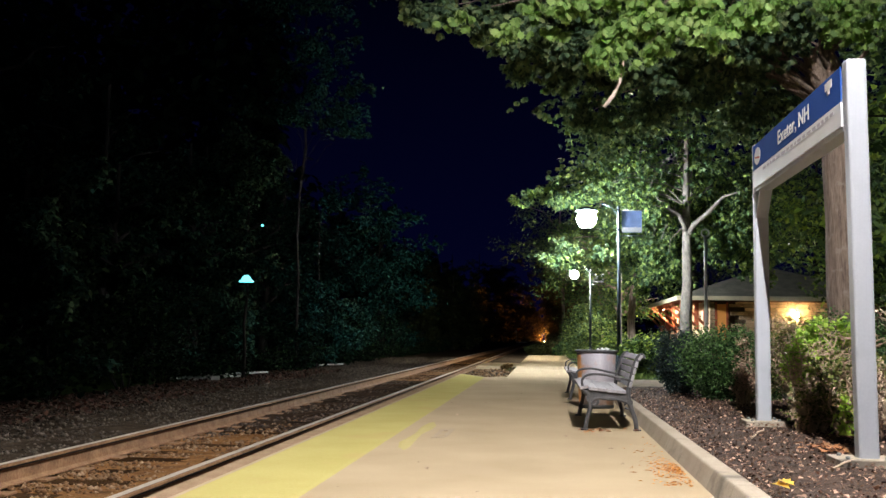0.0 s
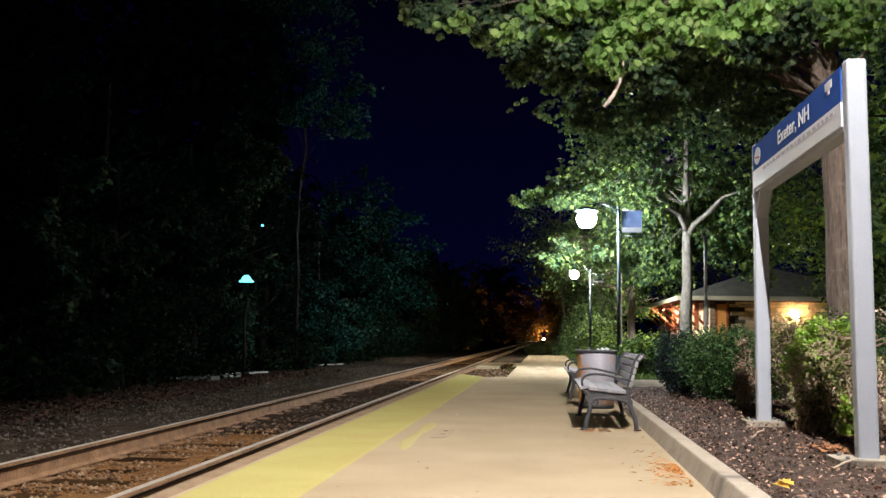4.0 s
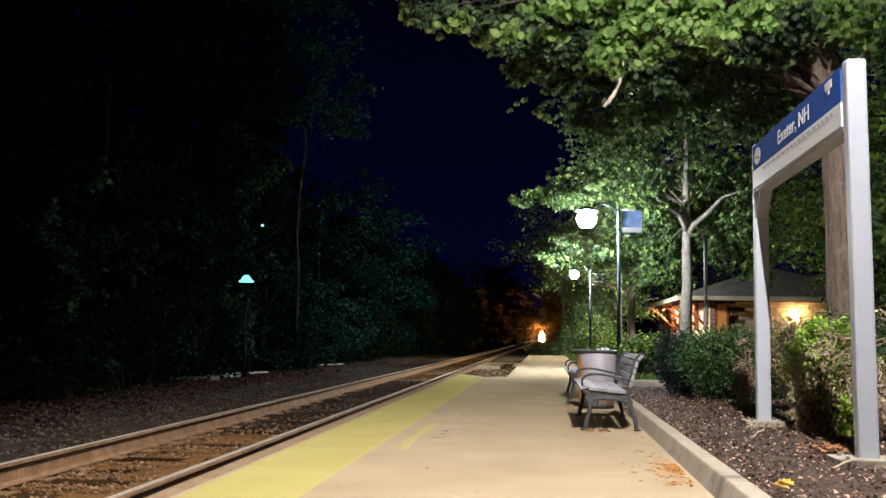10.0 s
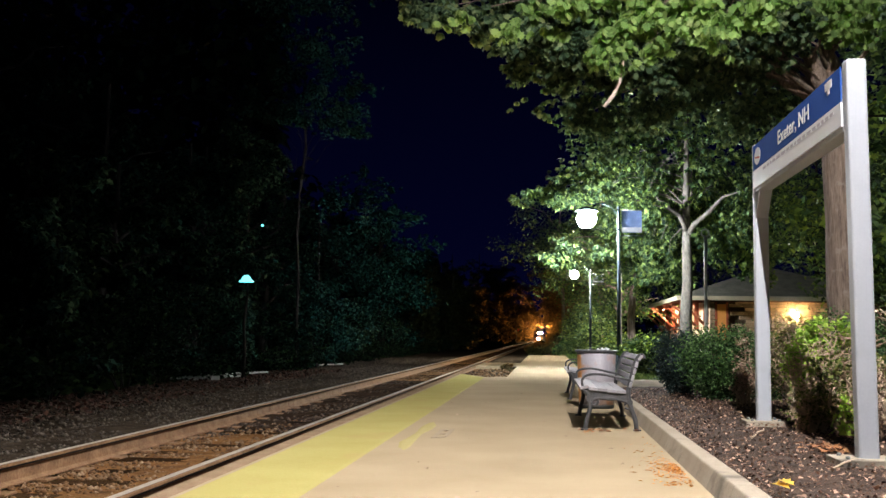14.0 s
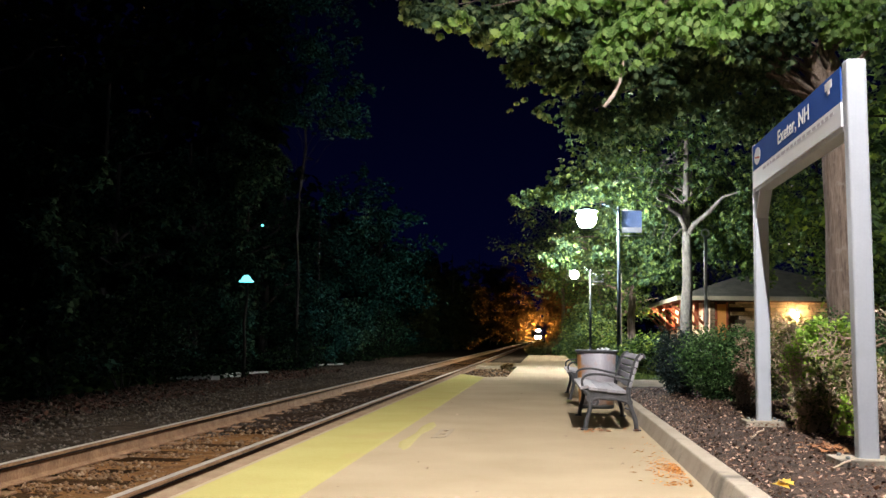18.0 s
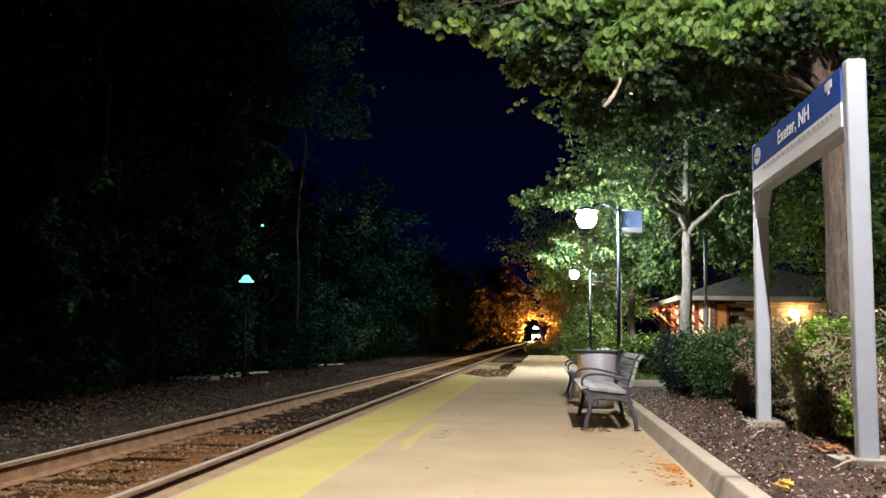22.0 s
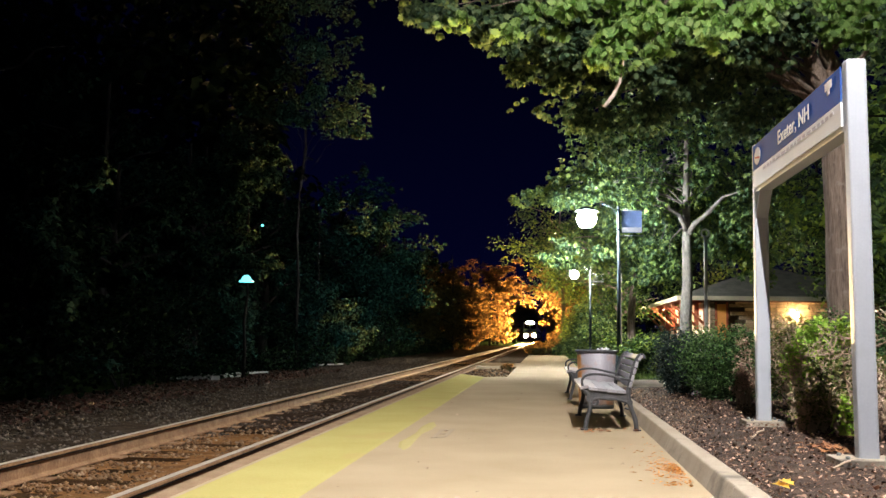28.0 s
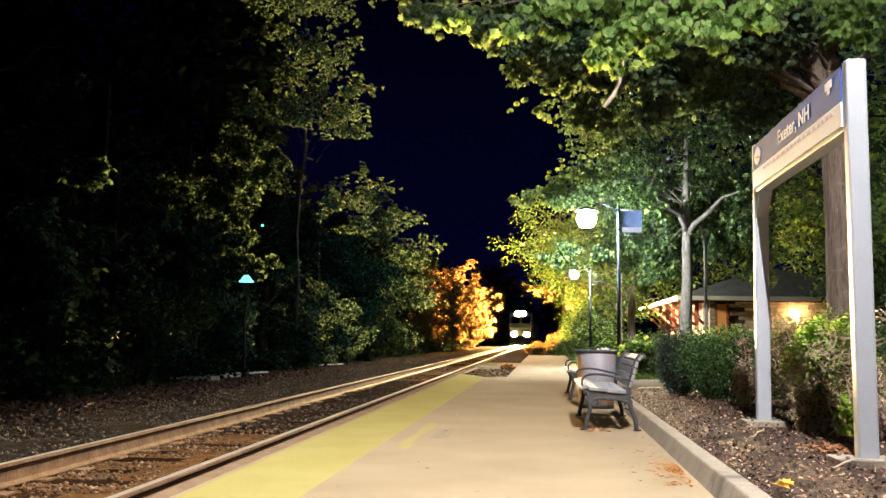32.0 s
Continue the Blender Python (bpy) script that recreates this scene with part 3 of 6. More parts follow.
# ---- track ----
def build_track():
    track = thing("track", "single railway track on wooden ties", "railway track", kind="structure")
    for off in (-0.753, 0.753):
        ys = [-14 + 2.0 * i for i in range(80)] + [150 + 25.0 * i for i in range(34)]
        prof = [(-0.075, -0.172), (0.075, -0.172), (0.075, -0.160), (0.024, -0.14), (0.020, -0.064), (0.020, -0.052), (0.036, -0.039), (0.037, -0.006), (0.028, 0.0), (-0.028, 0.0), (-0.037, -0.006), (-0.036, -0.036), (-0.010, -0.045), (-0.010, -0.14), (-0.075, -0.160)]
        s, n = Shape(), len(prof)
        v = [(track_x(y) + off + u, y, track_z(y) + w) for y in ys for u, w in prof]
        s.add(v, [(j * n + i, j * n + (i + 1) % n, (j + 1) * n + (i + 1) % n, (j + 1) * n + i) for j in range(len(ys) - 1) for i in range(n)])
        rail = part("rail", s, M["railside"], track, "rusty steel rail")
        t = Shape()
        v = [(track_x(y) + off + u, y, track_z(y) + 0.003) for y in ys for u in (-0.031, 0.031)]
        t.add(v, [(2 * j, 2 * j + 1, 2 * j + 3, 2 * j + 2) for j in range(len(ys) - 1)])
        # narrow near-black strip low on the platform side of the rail head
        fl = Shape()
        v = [(track_x(y) + off + 0.0395, y, track_z(y) + w) for y in ys for w in (-0.039, -0.023)]
        fl.add(v, [(2 * j, 2 * j + 1, 2 * j + 3, 2 * j + 2) for j in range(len(ys) - 1)])
        part("greased_flank", fl, M["mattblack"], rail, "near-black strip along the side of the rail head")
        part("running_surface", t, M["railtop"], rail, "polished top of the rail")
    fill = Shape()
    fill.prism([(-2.63, -0.26), (-2.365, -0.26), (-2.365, -0.035), (-2.48, -0.055), (-2.58, -0.095), (-2.62, -0.12)], -14, 27.0)
    part("dirt_fill", fill, M["lip"], track, "packed brown dirt between rail and platform")
    ts = Shape()
    ts.box(-1.3, 1.3, -0.125, 0.125, -0.20, 0.0)
    tie = ts.mesh("tie", M["tie"], 0.012)
    plate = Shape()
    plate.box(-0.18, 0.18, -0.09, 0.09, 0.0, 0.018)
    plate = plate.mesh("tie_plate", M["railside"], 0.004)
    for i in range(210):
        y = -8.45 + 0.72 * i + RND.uniform(-0.03, 0.03)
        t = part("tie", tie, None, track, at=pose(-3.45 + RND.uniform(-0.05, 0.05), y, -0.236 + RND.uniform(-0.022, 0.004), 0, 0, RND.uniform(-2.2, 2.2)))
        if 3 < y < 24:
            for off in (-0.753, 0.753):
                part("tie_plate", plate, None, t, at=pose(off, 0, 0))
    c, z = stone_field(-4.9, -2.62, 3.5, 42, 25000, 0.009, 0.034, -0.249, 5, 1.5)
    gap = np.abs((c[:, 1] + 8.45 + 0.36) % 0.72 - 0.36)
    lot = np.random.default_rng(4).uniform(0, 1, len(z))
    wave = np.sin(c[:, 0] * 3.1 + 1.7 * np.sin(c[:, 1] * 1.9)) * np.sin(c[:, 1] * 2.3 + c[:, 0])
    keep = ((gap > 0.10 + 0.05 * wave) & (lot < 0.75 + 0.35 * wave)) | (lot < 0.10)
    c, z = c[keep], z[keep]
    oily = (c[:, 1] + 1.4 * np.sin(c[:, 0] * 4.0) + 3.0 * lot[keep] > 13.2) & (c[:, 1] < 27.5) & (c[:, 0] > -4.14)
    stuff("track_ballast", stone_mesh("track_ballast", c[~oily], z[~oily], M["rustystones"], 6), "rust-stained crushed stone between the rails", "ballast")
    stuff("oily_ballast", stone_mesh("oily_ballast", c[oily], z[oily], M["oilystones"], 6), "oil-blackened crushed stone between the rails", "ballast")
    c, z = stone_field(-9.2, -4.3, 5, 60, 22000, 0.011, 0.032, -0.27, 8, 1.5)
    c[:, 2] = -0.285 + 0.035 * (c[:, 0] + 9.2) / 4.9 + z * 0.2
    stuff("shoulder_ballast", stone_mesh("shoulder_ballast", c, z, M["stones"], 9), "loose grey crushed stone beside the track", "ballast")


# ---- station sign ----
def build_sign():
    sg = thing("station_sign", "grey metal station name sign with blue panel", "station sign", pose(2.17, 0, 0.1))
    for y0, y1, lean in ((7.28, 7.40, 0.03), (10.50, 10.60, 0.0)):
        p = Shape()
        p.box(-0.07, 0.07, y0, y1, 0.02, 2.86)
        p.v = [(vx + lean * (2.86 - vz) / 2.84, vy, vz) for vx, vy, vz in p.v] if lean else p.v
        post = part("post", p, M["postpaint"], sg, bevel=0.018)
        b = Shape()
        b.prism([(-0.20, y0 - 0.12), (0.20, y0 - 0.12), (0.20, y1 + 0.12), (-0.20, y1 + 0.12)], -0.05, 0.075, "z")
        part("base_plate", b, M["curb"], post, "pale flat base plate", bevel=0.006)
        for bx in (-0.13, 0.13):
            for by in (y0 - 0.05, y1 + 0.05):
                part("bolt", Shape().lathe([(0.0, 0.07), (0.016, 0.07), (0.016, 0.092), (0.0, 0.097)], (bx, by, 0), 8), M["steelpole"], post)
    k = Shape()
    k.prism([(10.502, 2.36), (10.502, 2.10), (10.27, 2.36)], -0.062, 0.062, "x")
    part("knee_brace", k, M["postpaint"], sg, bevel=0.004)
    beam = Shape()
    beam.box(-0.066, 0.066, 7.40, 10.50, 2.36, 2.82)
    beam = part("beam", beam, M["postpaint"], sg, bevel=0.008)
    for side in (-1, 1):
        x0, x1 = sorted((side * 0.067, side * 0.078))
        part("blue_panel", Shape().box(x0, x1, 7.405, 10.495, 2.58, 2.83), M["blue"], sg, "blue enamelled name panel")
        part("white_panel", Shape().box(x0, x1, 7.405, 10.495, 2.40, 2.576), M["white"], sg, "white panel with small print")
    # lettering on the track side
    f = bpy.data.curves.new("lettering", "FONT")
    f.body, f.size, f.align_x, f.extrude, f.offset = "Exeter, NH", 0.172, "CENTER", 0.001, 0.0035
    f.space_character = 1.02
    tmp = new("lettering_source", f)
    dg = bpy.context.evaluated_depsgraph_get()
    me = bpy.data.meshes.new_from_object(tmp.evaluated_get(dg))
    bpy.data.objects.remove(tmp)
    me.materials.clear()
    me.materials.append(M["white"])
    wide = max(v.co.x for v in me.vertices) - min(v.co.x for v in me.vertices)
    for v in me.vertices:
        v.co.x *= 1.10 / wide
    place = Matrix.Translation((-0.080, 8.83, 2.645)) @ Matrix(((0, 0, -1, 0), (-1, 0, 0, 0), (0, 1, 0, 0), (0, 0, 0, 1)))
    bm = bmesh.new()
    bm.from_mesh(me)
    bmesh.ops.remove_doubles(bm, verts=bm.verts, dist=0.00001)
    left = set(bm.faces)
    while left:
        todo, glyph = [left.pop()], []
        while todo:
            face = todo.pop()
            glyph.append(face)
            for edge in face.edges:
                for other in edge.link_faces:
                    if other in left:
                        left.remove(other)
                        todo.append(other)
        sh = Shape()
        for face in glyph:
            sh.add([v.co for v in face.verts], [tuple(range(len(face.verts)))])
        letter = part("letter", sh, M["white"], sg, "white letter of the station name")
        letter.matrix_basis = place
    bm.free()
    e = Shape()
    n = 24
    ring = [(10.28 + 0.14 * math.cos(2 * math.pi * i / n), 2.70 + 0.085 * math.sin(2 * math.pi * i / n)) for i in range(n)]
    e.prism(ring, -0.0815, -0.078, "x")
    part("emblem", e, M["white"], sg, "plain white oval emblem")
    r = Shape().prism([(10.17, 2.66), (10.39, 2.69), (10.39, 2.705), (10.17, 2.68)], -0.083, -0.081, "x")
    part("emblem_stripe", r, M["redmark"], sg)
    a = Shape().prism([(7.68, 2.70), (7.74, 2.70), (7.74, 2.74), (7.80, 2.74), (7.80, 2.80), (7.62, 2.80), (7.62, 2.74), (7.68, 2.74)], -0.0815, -0.078, "x")
    part("pictogram", a, M["white"], sg, "small white pictogram")
    y = 7.6
    while y < 9.9:
        w = RND.uniform(0.05, 0.16)
        part("print_bar", Shape().box(-0.0805, -0.078, y, y + w, 2.52, 2.545), M["bars"], sg)
        y += w + 0.045
    sg.matrix_basis = pose(2.17, 0, 0.1)


# ---- benches and bin ----
def build_benches():
    bench = thing("bench", "grey slatted bench with curved cast-iron ends", "bench", pose(0, 0, 0), "platform benches")
    length = 2.1
    # seat and back slats run along the platform; the bench faces the track
    for i in range(5):
        x = 0.02 + i * 0.098
        z = 0.445 - 0.028 * i * (1 if i < 4 else 0.9) * 0.35 + (0.006 if i == 0 else 0)
        s = Shape()
        s.box(-0.047, 0.047, 0.0, length, -0.017, 0.017, pose(x, 0, z, 0, 4 if i else -14, 0))
        part("seat_slat", s, M["slat"], bench, bevel=0.006)
    for i in range(5):
        z = 0.485 + i * 0.071
        s = Shape()
        s.box(-0.015, 0.015, 0.0, length, -0.032, 0.032, pose(0.508 + 0.021 * i + (0.020 if i == 4 else 0), 0, z, 0, 14 + (22 if i == 4 else 0), 0))
        part("back_slat", s, M["slat"], bench, bevel=0.006)
    for y in (0.02, length - 0.06):
        e = Shape()

        def bar(pts, r, e=e, y=y):
            fine = []
            p = [Vector((a, y + 0.02, b)) for a, b in pts]
            for i in range(len(p) - 1):
                p0, p1, p2, p3 = p[max(i - 1, 0)], p[i], p[i + 1], p[min(i + 2, len(p) - 1)]
                for k in range(5):
                    t = k / 5
                    fine.append(0.5 * ((2 * p1) + (p2 - p0) * t + (2 * p0 - 5 * p1 + 4 * p2 - p3) * t * t + (3 * p1 - p0 - 3 * p2 + p3) * t ** 3))
            fine.append(p[-1])
            e.tube(fine, r, 8)

        bar([(0.03, 0.0), (0.05, 0.10), (0.085, 0.25), (0.06, 0.38), (-0.01, 0.44)], 0.024)
        bar([(0.57, 0.0), (0.555, 0.12), (0.51, 0.25), (0.485, 0.40), (0.52, 0.56), (0.56, 0.71), (0.60, 0.785), (0.635, 0.79), (0.645, 0.76)], 0.024)
        bar([(0.07, 0.31), (0.20, 0.345), (0.36, 0.335), (0.50, 0.29)], 0.020)
        bar([(0.0, 0.425), (0.20, 0.41), (0.40, 0.385), (0.50, 0.37)], 0.019)
        bar([(0.06, 0.40), (0.005, 0.47), (0.01, 0.545), (0.08, 0.585), (0.22, 0.588), (0.40, 0.552), (0.53, 0.53)], 0.0135)
        bar([(0.02, 0.40), (0.10, 0.365), (0.22, 0.335), (0.36, 0.335), (0.49, 0.36)], 0.018)
        bar([(0.08, 0.29), (0.12, 0.335), (0.17, 0.31), (0.14, 0.26), (0.09, 0.27)], 0.014)
        bar([(0.44, 0.27), (0.48, 0.30), (0.52, 0.27), (0.49, 0.23), (0.45, 0.24)], 0.012)
        for bx, bz, br in ((0.085, 0.335, 0.042), (0.50, 0.30, 0.030)):
            e.tube([(bx, y + 0.0, bz), (bx, y + 0.04, bz)], br, 14)
        crest = [(0.0, 0.425), (0.10, 0.418), (0.20, 0.405), (0.30, 0.392), (0.40, 0.382), (0.50, 0.375)]
        belly = [(0.50, 0.325), (0.40, 0.318), (0.30, 0.322), (0.20, 0.338), (0.10, 0.362), (0.02, 0.392)]
        e.prism(crest + belly, y + 0.004, y + 0.036)
        part("end_frame", e, M["iron"], bench, "dark curved cast-iron end frame")
        for fx in (0.02, 0.57):
            f = Shape().box(fx - 0.035, fx + 0.045, y - 0.005, y + 0.045, 0.0, 0.018)
            part("foot", f, M["iron"], bench, bevel=0.004)
    bench.matrix_basis = pose(0.385, 10.95, 0.001)
    copy_thing(bench, pose(0.355, 16.3, 0.001))

    can = thing("litter_bin", "round steel litter bin with vertical ribs, orange stains and an orange-lit side", "litter bin", pose(0.71, 14.55, 0.001))
    part("drum", Shape().lathe([(0.0, 0.03), (0.241, 0.03), (0.272, 0.77), (0.252, 0.78), (0.215, 0.06), (0.0, 0.06)], sides=48), M["binside"], can)
    part("foot_ring", Shape().lathe([(0.20, 0.0), (0.24, 0.0), (0.245, 0.05), (0.20, 0.05)], sides=28), M["rubber"], can)
    # strip of orange light painted down the drum's left side
    part("rust_patch", Shape().lathe([(0.2445, 0.08), (0.2715, 0.74)], (0, 0, 0), 8, math.radians(165), math.radians(216)), M["rust"], can, "orange light painted down the drum's left side")
    rim = [(0.285 * math.cos(2 * math.pi * i / 32), 0.285 * math.sin(2 * math.pi * i / 32), 0.79) for i in range(33)]
    part("rim", Shape().tube(rim, 0.018, 8, False), M["iron"], can, "dark rounded rim")
    bag = thing("crumpled_paper", "crumpled pale paper on the bin", "litter", pose(0.80, 14.6, 0.79))
    me = stone_mesh("crumpled_paper", [(0, 0, 0.02), (0.05, 0.02, 0.03), (-0.06, 0.01, 0.025)], [0.05, 0.04, 0.045], M["white"], 31)
    part("sheet", me, None, bag)
    part("liner", Shape().lathe([(0.24, 0.60), (0.243, 0.786), (0.25, 0.80)], (0, 0, 0), 28), M["rubber"], can, "black bin liner")


# ---- lamp posts ----
def build_lamps():
    def lamp(name, y, banner, tall=4.43, label="dark lamp post with glowing white globe and banner", shield=False, light="lampglow", cloth="palebanner", gr=0.28, reach=0.93, x=2.11):
        lp = thing(name, label, "lamp post", pose(x, y, 0.04), "platform lamp posts")
        part("base", Shape().lathe([(0.0, 0.0), (0.17, 0.0), (0.17, 0.06), (0.12, 0.16), (0.085, 0.45), (0.07, 0.5), (0.0, 0.5)], sides=16), M["pole"], lp)
        part("shaft", Shape().tube([(0, 0, 0.4), (0, 0, 2.0), (0, 0, tall + 0.30)], [0.062, 0.055, 0.042], 12), M["pole"], lp)
        part("collar", Shape().lathe([(0.045, 0.0), (0.075, 0.01), (0.075, 0.05), (0.045, 0.06)], (0, 0, tall - 0.35), 14), M["pole"], lp)
        part("finial", Shape().lathe([(0.044, 0.0), (0.06, 0.03), (0.02, 0.08), (0.0, 0.12)], (0, 0, tall + 0.29), 12), M["pole"], lp)
        part("arm", Shape().tube([(0, 0, tall + 0.1), (-0.25, 0, tall + 0.36), (-0.5, 0, tall + 0.46), (-reach + 0.07, 0, tall + 0.42), (-reach, 0, tall + 0.28)], 0.016, 8), M["pole"], lp, "curved arm")
        part("hood", Shape().lathe([(0.0, 0.03), (0.05, 0.03), (gr * 0.5, 0.0), (gr * 0.95, -gr * 0.18), (gr * 1.2, -gr * 0.40), (gr * 1.17, -gr * 0.41), (gr * 0.92, -gr * 0.22), (gr * 0.4, -0.03), (0.0, -0.02)] if not shield else [(0.0, 0.0), (0.12, 0.0), (0.44, -0.27), (0.45, -0.29), (0.43, -0.26), (0.0, -0.06)], (-reach, 0, tall + (0.25 if shield else gr + 0.05)), 20), M["pole"], lp, "dark bell-shaped hood")
        part("globe", Shape().lathe([(gr * math.sin(math.pi * k / 14), gr * math.cos(math.pi * k / 14)) for k in range(15)], (-reach, 0, tall), 28) if not shield else Shape().lathe([(0.0, 0.042), (0.03, 0.033), (0.042, 0.0), (0.03, -0.033), (0.0, -0.042)], (-0.93, 0, tall), 16), M["nearglow"] if shield else M[light], lp, "glowing white globe")
        if shield:
            # unseen plate, added to keep the near lamp's light off the wood
            part("side_shield", Shape().box(-1.183, -1.178, -0.74, 1.85, tall - 0.23, tall + 0.07), M["pole"], lp, "added dark plate keeping lamp light off the wood")
            part("shield_strut", Shape().box(-1.18, -0.93, -0.015, 0.015, tall + 0.045, tall + 0.068), M["pole"], lp)
        if not shield:
            # plate seen edge-on, added to keep the globe's light off the wood
            part("side_shield", Shape().box(-reach - 0.36, -reach - 0.355, -0.6, 0.2, tall - 0.15, tall + 0.35), M["pole"], lp, "added dark plate keeping lamp light off the wood")
            part("shield_strut", Shape().box(-reach - 0.36, -reach - gr + 0.01, -0.008, 0.008, tall - 0.008, tall + 0.008), M["pole"], lp)
            # cup added to weaken the bright spot on the platform below
            part("cup", Shape().lathe([(0.0, -gr - 0.05), (0.05, -gr - 0.05), (0.15, -gr - 0.02), (0.19, -gr + 0.02), (0.17, -gr + 0.01), (0.0, -gr - 0.03)], (-reach, 0, tall), 20), M["pole"], lp, "added dark cup shading the platform below the globe")
        if banner:
            w, z0, z1 = banner
            for z in (z0, z1):
                part("banner_rod", Shape().tube([(0.04, 0, z), (0.14 + w, 0, z)], 0.016, 8), M["steelpole"], lp)
            b, vv, n = Shape(), [], 10
            for th in (-0.006, 0.006):
                for j in range(n + 1):
                    for i in range(n + 1):
                        vv.append((0.09 + w * i / n, th + 0.004 * math.sin(i * 0.9 + j * 0.25), z0 + 0.09 + (z1 - z0 - 0.11) * j / n))
            k, c = (n + 1) ** 2, n + 1
            q = [(j * c + i, j * c + i + 1, (j + 1) * c + i + 1, (j + 1) * c + i) for j in range(n) for i in range(n)]
            b.add(vv, q + [tuple(a + k for a in reversed(f)) for f in q], True)
            bn = part("banner", b, M[cloth], lp, "rippled blue cloth banner")
            part("banner_stripe", Shape().box(0.10, 0.08 + w, -0.05, -0.044, z0 + 0.10, z0 + 0.24), M["bannerfoot"], bn)
        return lp

    lamp("lamp_post", 30.0, (0.58, 3.93, 4.68), cloth="banner")
    lamp("lamp_post", 49.0, (0.52, 3.50, 4.00), 3.95, light="farglow", gr=0.19, reach=0.76)
    lamp("lamp_post", 4.2, None, 8.2, label="tall dark lamp post with shielded white lamp", shield=True, x=2.43)
    p = thing("hanging_pole", "slim grey pole with a ring at its top", "pole", pose(3.83, 25.0, 0.0))
    part("shaft", Shape().tube([(0, 0, 0), (0, 0, 2.0), (0, 0, 3.45)], [0.05, 0.045, 0.04], 10), M["galvanised"], p)
    ring = [(0.0 + 0.09 * math.sin(2 * math.pi * i / 16), 0, 3.54 - 0.09 * math.cos(2 * math.pi * i / 16)) for i in range(17)]
    part("ring", Shape().tube(ring, 0.022, 8, False), M["galvanised"], p)
    sm = thing("signal_mast", "slim dark signal mast with two small pale heads", "railway signal", pose(-5.85, 205.0, -0.35))
    part("mast", Shape().tube([(0, 0, 0), (0, 0, 3.0)], [0.09, 0.07], 8), M["steelpole"], sm)
    part("head", Shape().lathe([(0.0, 0.22), (0.22, 0.20), (0.24, -0.2), (0.0, -0.22)], (-0.12, -0.15, 2.50), 12), M["board"], sm, "pale round signal head")
    part("head", Shape().lathe([(0.0, 0.22), (0.20, 0.20), (0.22, -0.2), (0.0, -0.22)], (0.38, -0.15, 2.80), 12), M["redmark"], sm, "reddish signal head")
    part("arm", Shape().box(0.0, 2.2, -0.08, 0.04, 0.26, 0.42), M["board"], sm, "low pale barrier arm")
    # lamps glimmering beyond the trees
    t = thing("trackside_lamp", "small teal dome lamp glowing at the wood's edge", "lamp", pose(-7.2, 24.1, -0.3))
    part("pole", Shape().tube([(0, 0, -0.05), (0, 0, 2.62)], [0.006, 0.006], 6), M["mattblack"], t)
    part("lamp_head", Shape().lathe([(0.0, 0.10), (0.055, 0.088), (0.095, 0.045), (0.125, -0.015), (0.19, -0.06), (0.18, -0.072), (0.0, -0.05)], (-0.03, -0.06, 2.60), 16), M["tealglow"], t, "glowing teal dome")
    d = thing("trackside_lamp", "tiny teal lamp on a slim pole by the wood", "lamp", pose(-6.87, 24.1, -0.3))
    part("pole", Shape().tube([(0, 0, -0.05), (0, 0, 3.95)], [0.006, 0.006], 6), M["mattblack"], d)
    part("lamp_head", Shape().lathe([(0.0, 0.03), (0.03, 0.012), (0.038, -0.012), (0.0, -0.03)], (0, -0.05, 3.91), 10), M["tealglow"], d, "glowing teal lamp")


# ---- trees ----
def limb_points(a, b, bend, seed, n=6, wander=0.10):
    r = random.Random(seed)
    a, b = Vector(a), Vector(b)
    ln = (b - a).length
    pts = []
    for i in range(n + 1):
        t = i / n
        w = math.sin(math.pi * t)
        pts.append(a.lerp(b, t) + Vector((r.uniform(-1, 1), r.uniform(-1, 1), bend)) * (w * ln * wander))
    return pts


def spray(a, b, n, r0, r1, seed, hang=0.3, dense=45, tip=0.15, clump=0.26):
    """Places for leaves round a limb from a to b, in loose bunches."""
    g = np.random.default_rng(seed)
    a, b = np.array(a, float), np.array(b, float)
    bunches = max(3, n // dense)
    t = g.uniform(tip, 1.05, bunches)
    rad = r0 + (r1 - r0) * t
    c = a + (b - a) * t[:, None] + g.normal(0, 1, (bunches, 3)) * rad[:, None] * np.array([0.62, 0.62, 0.42])
    c[:, 2] -= hang * rad * 0.3
    pick = g.integers(0, bunches, n)
    return c[pick] + g.normal(0, 1, (n, 3)) * (clump * rad[pick] + 0.05)[:, None] * np.array([1, 1, 0.75])


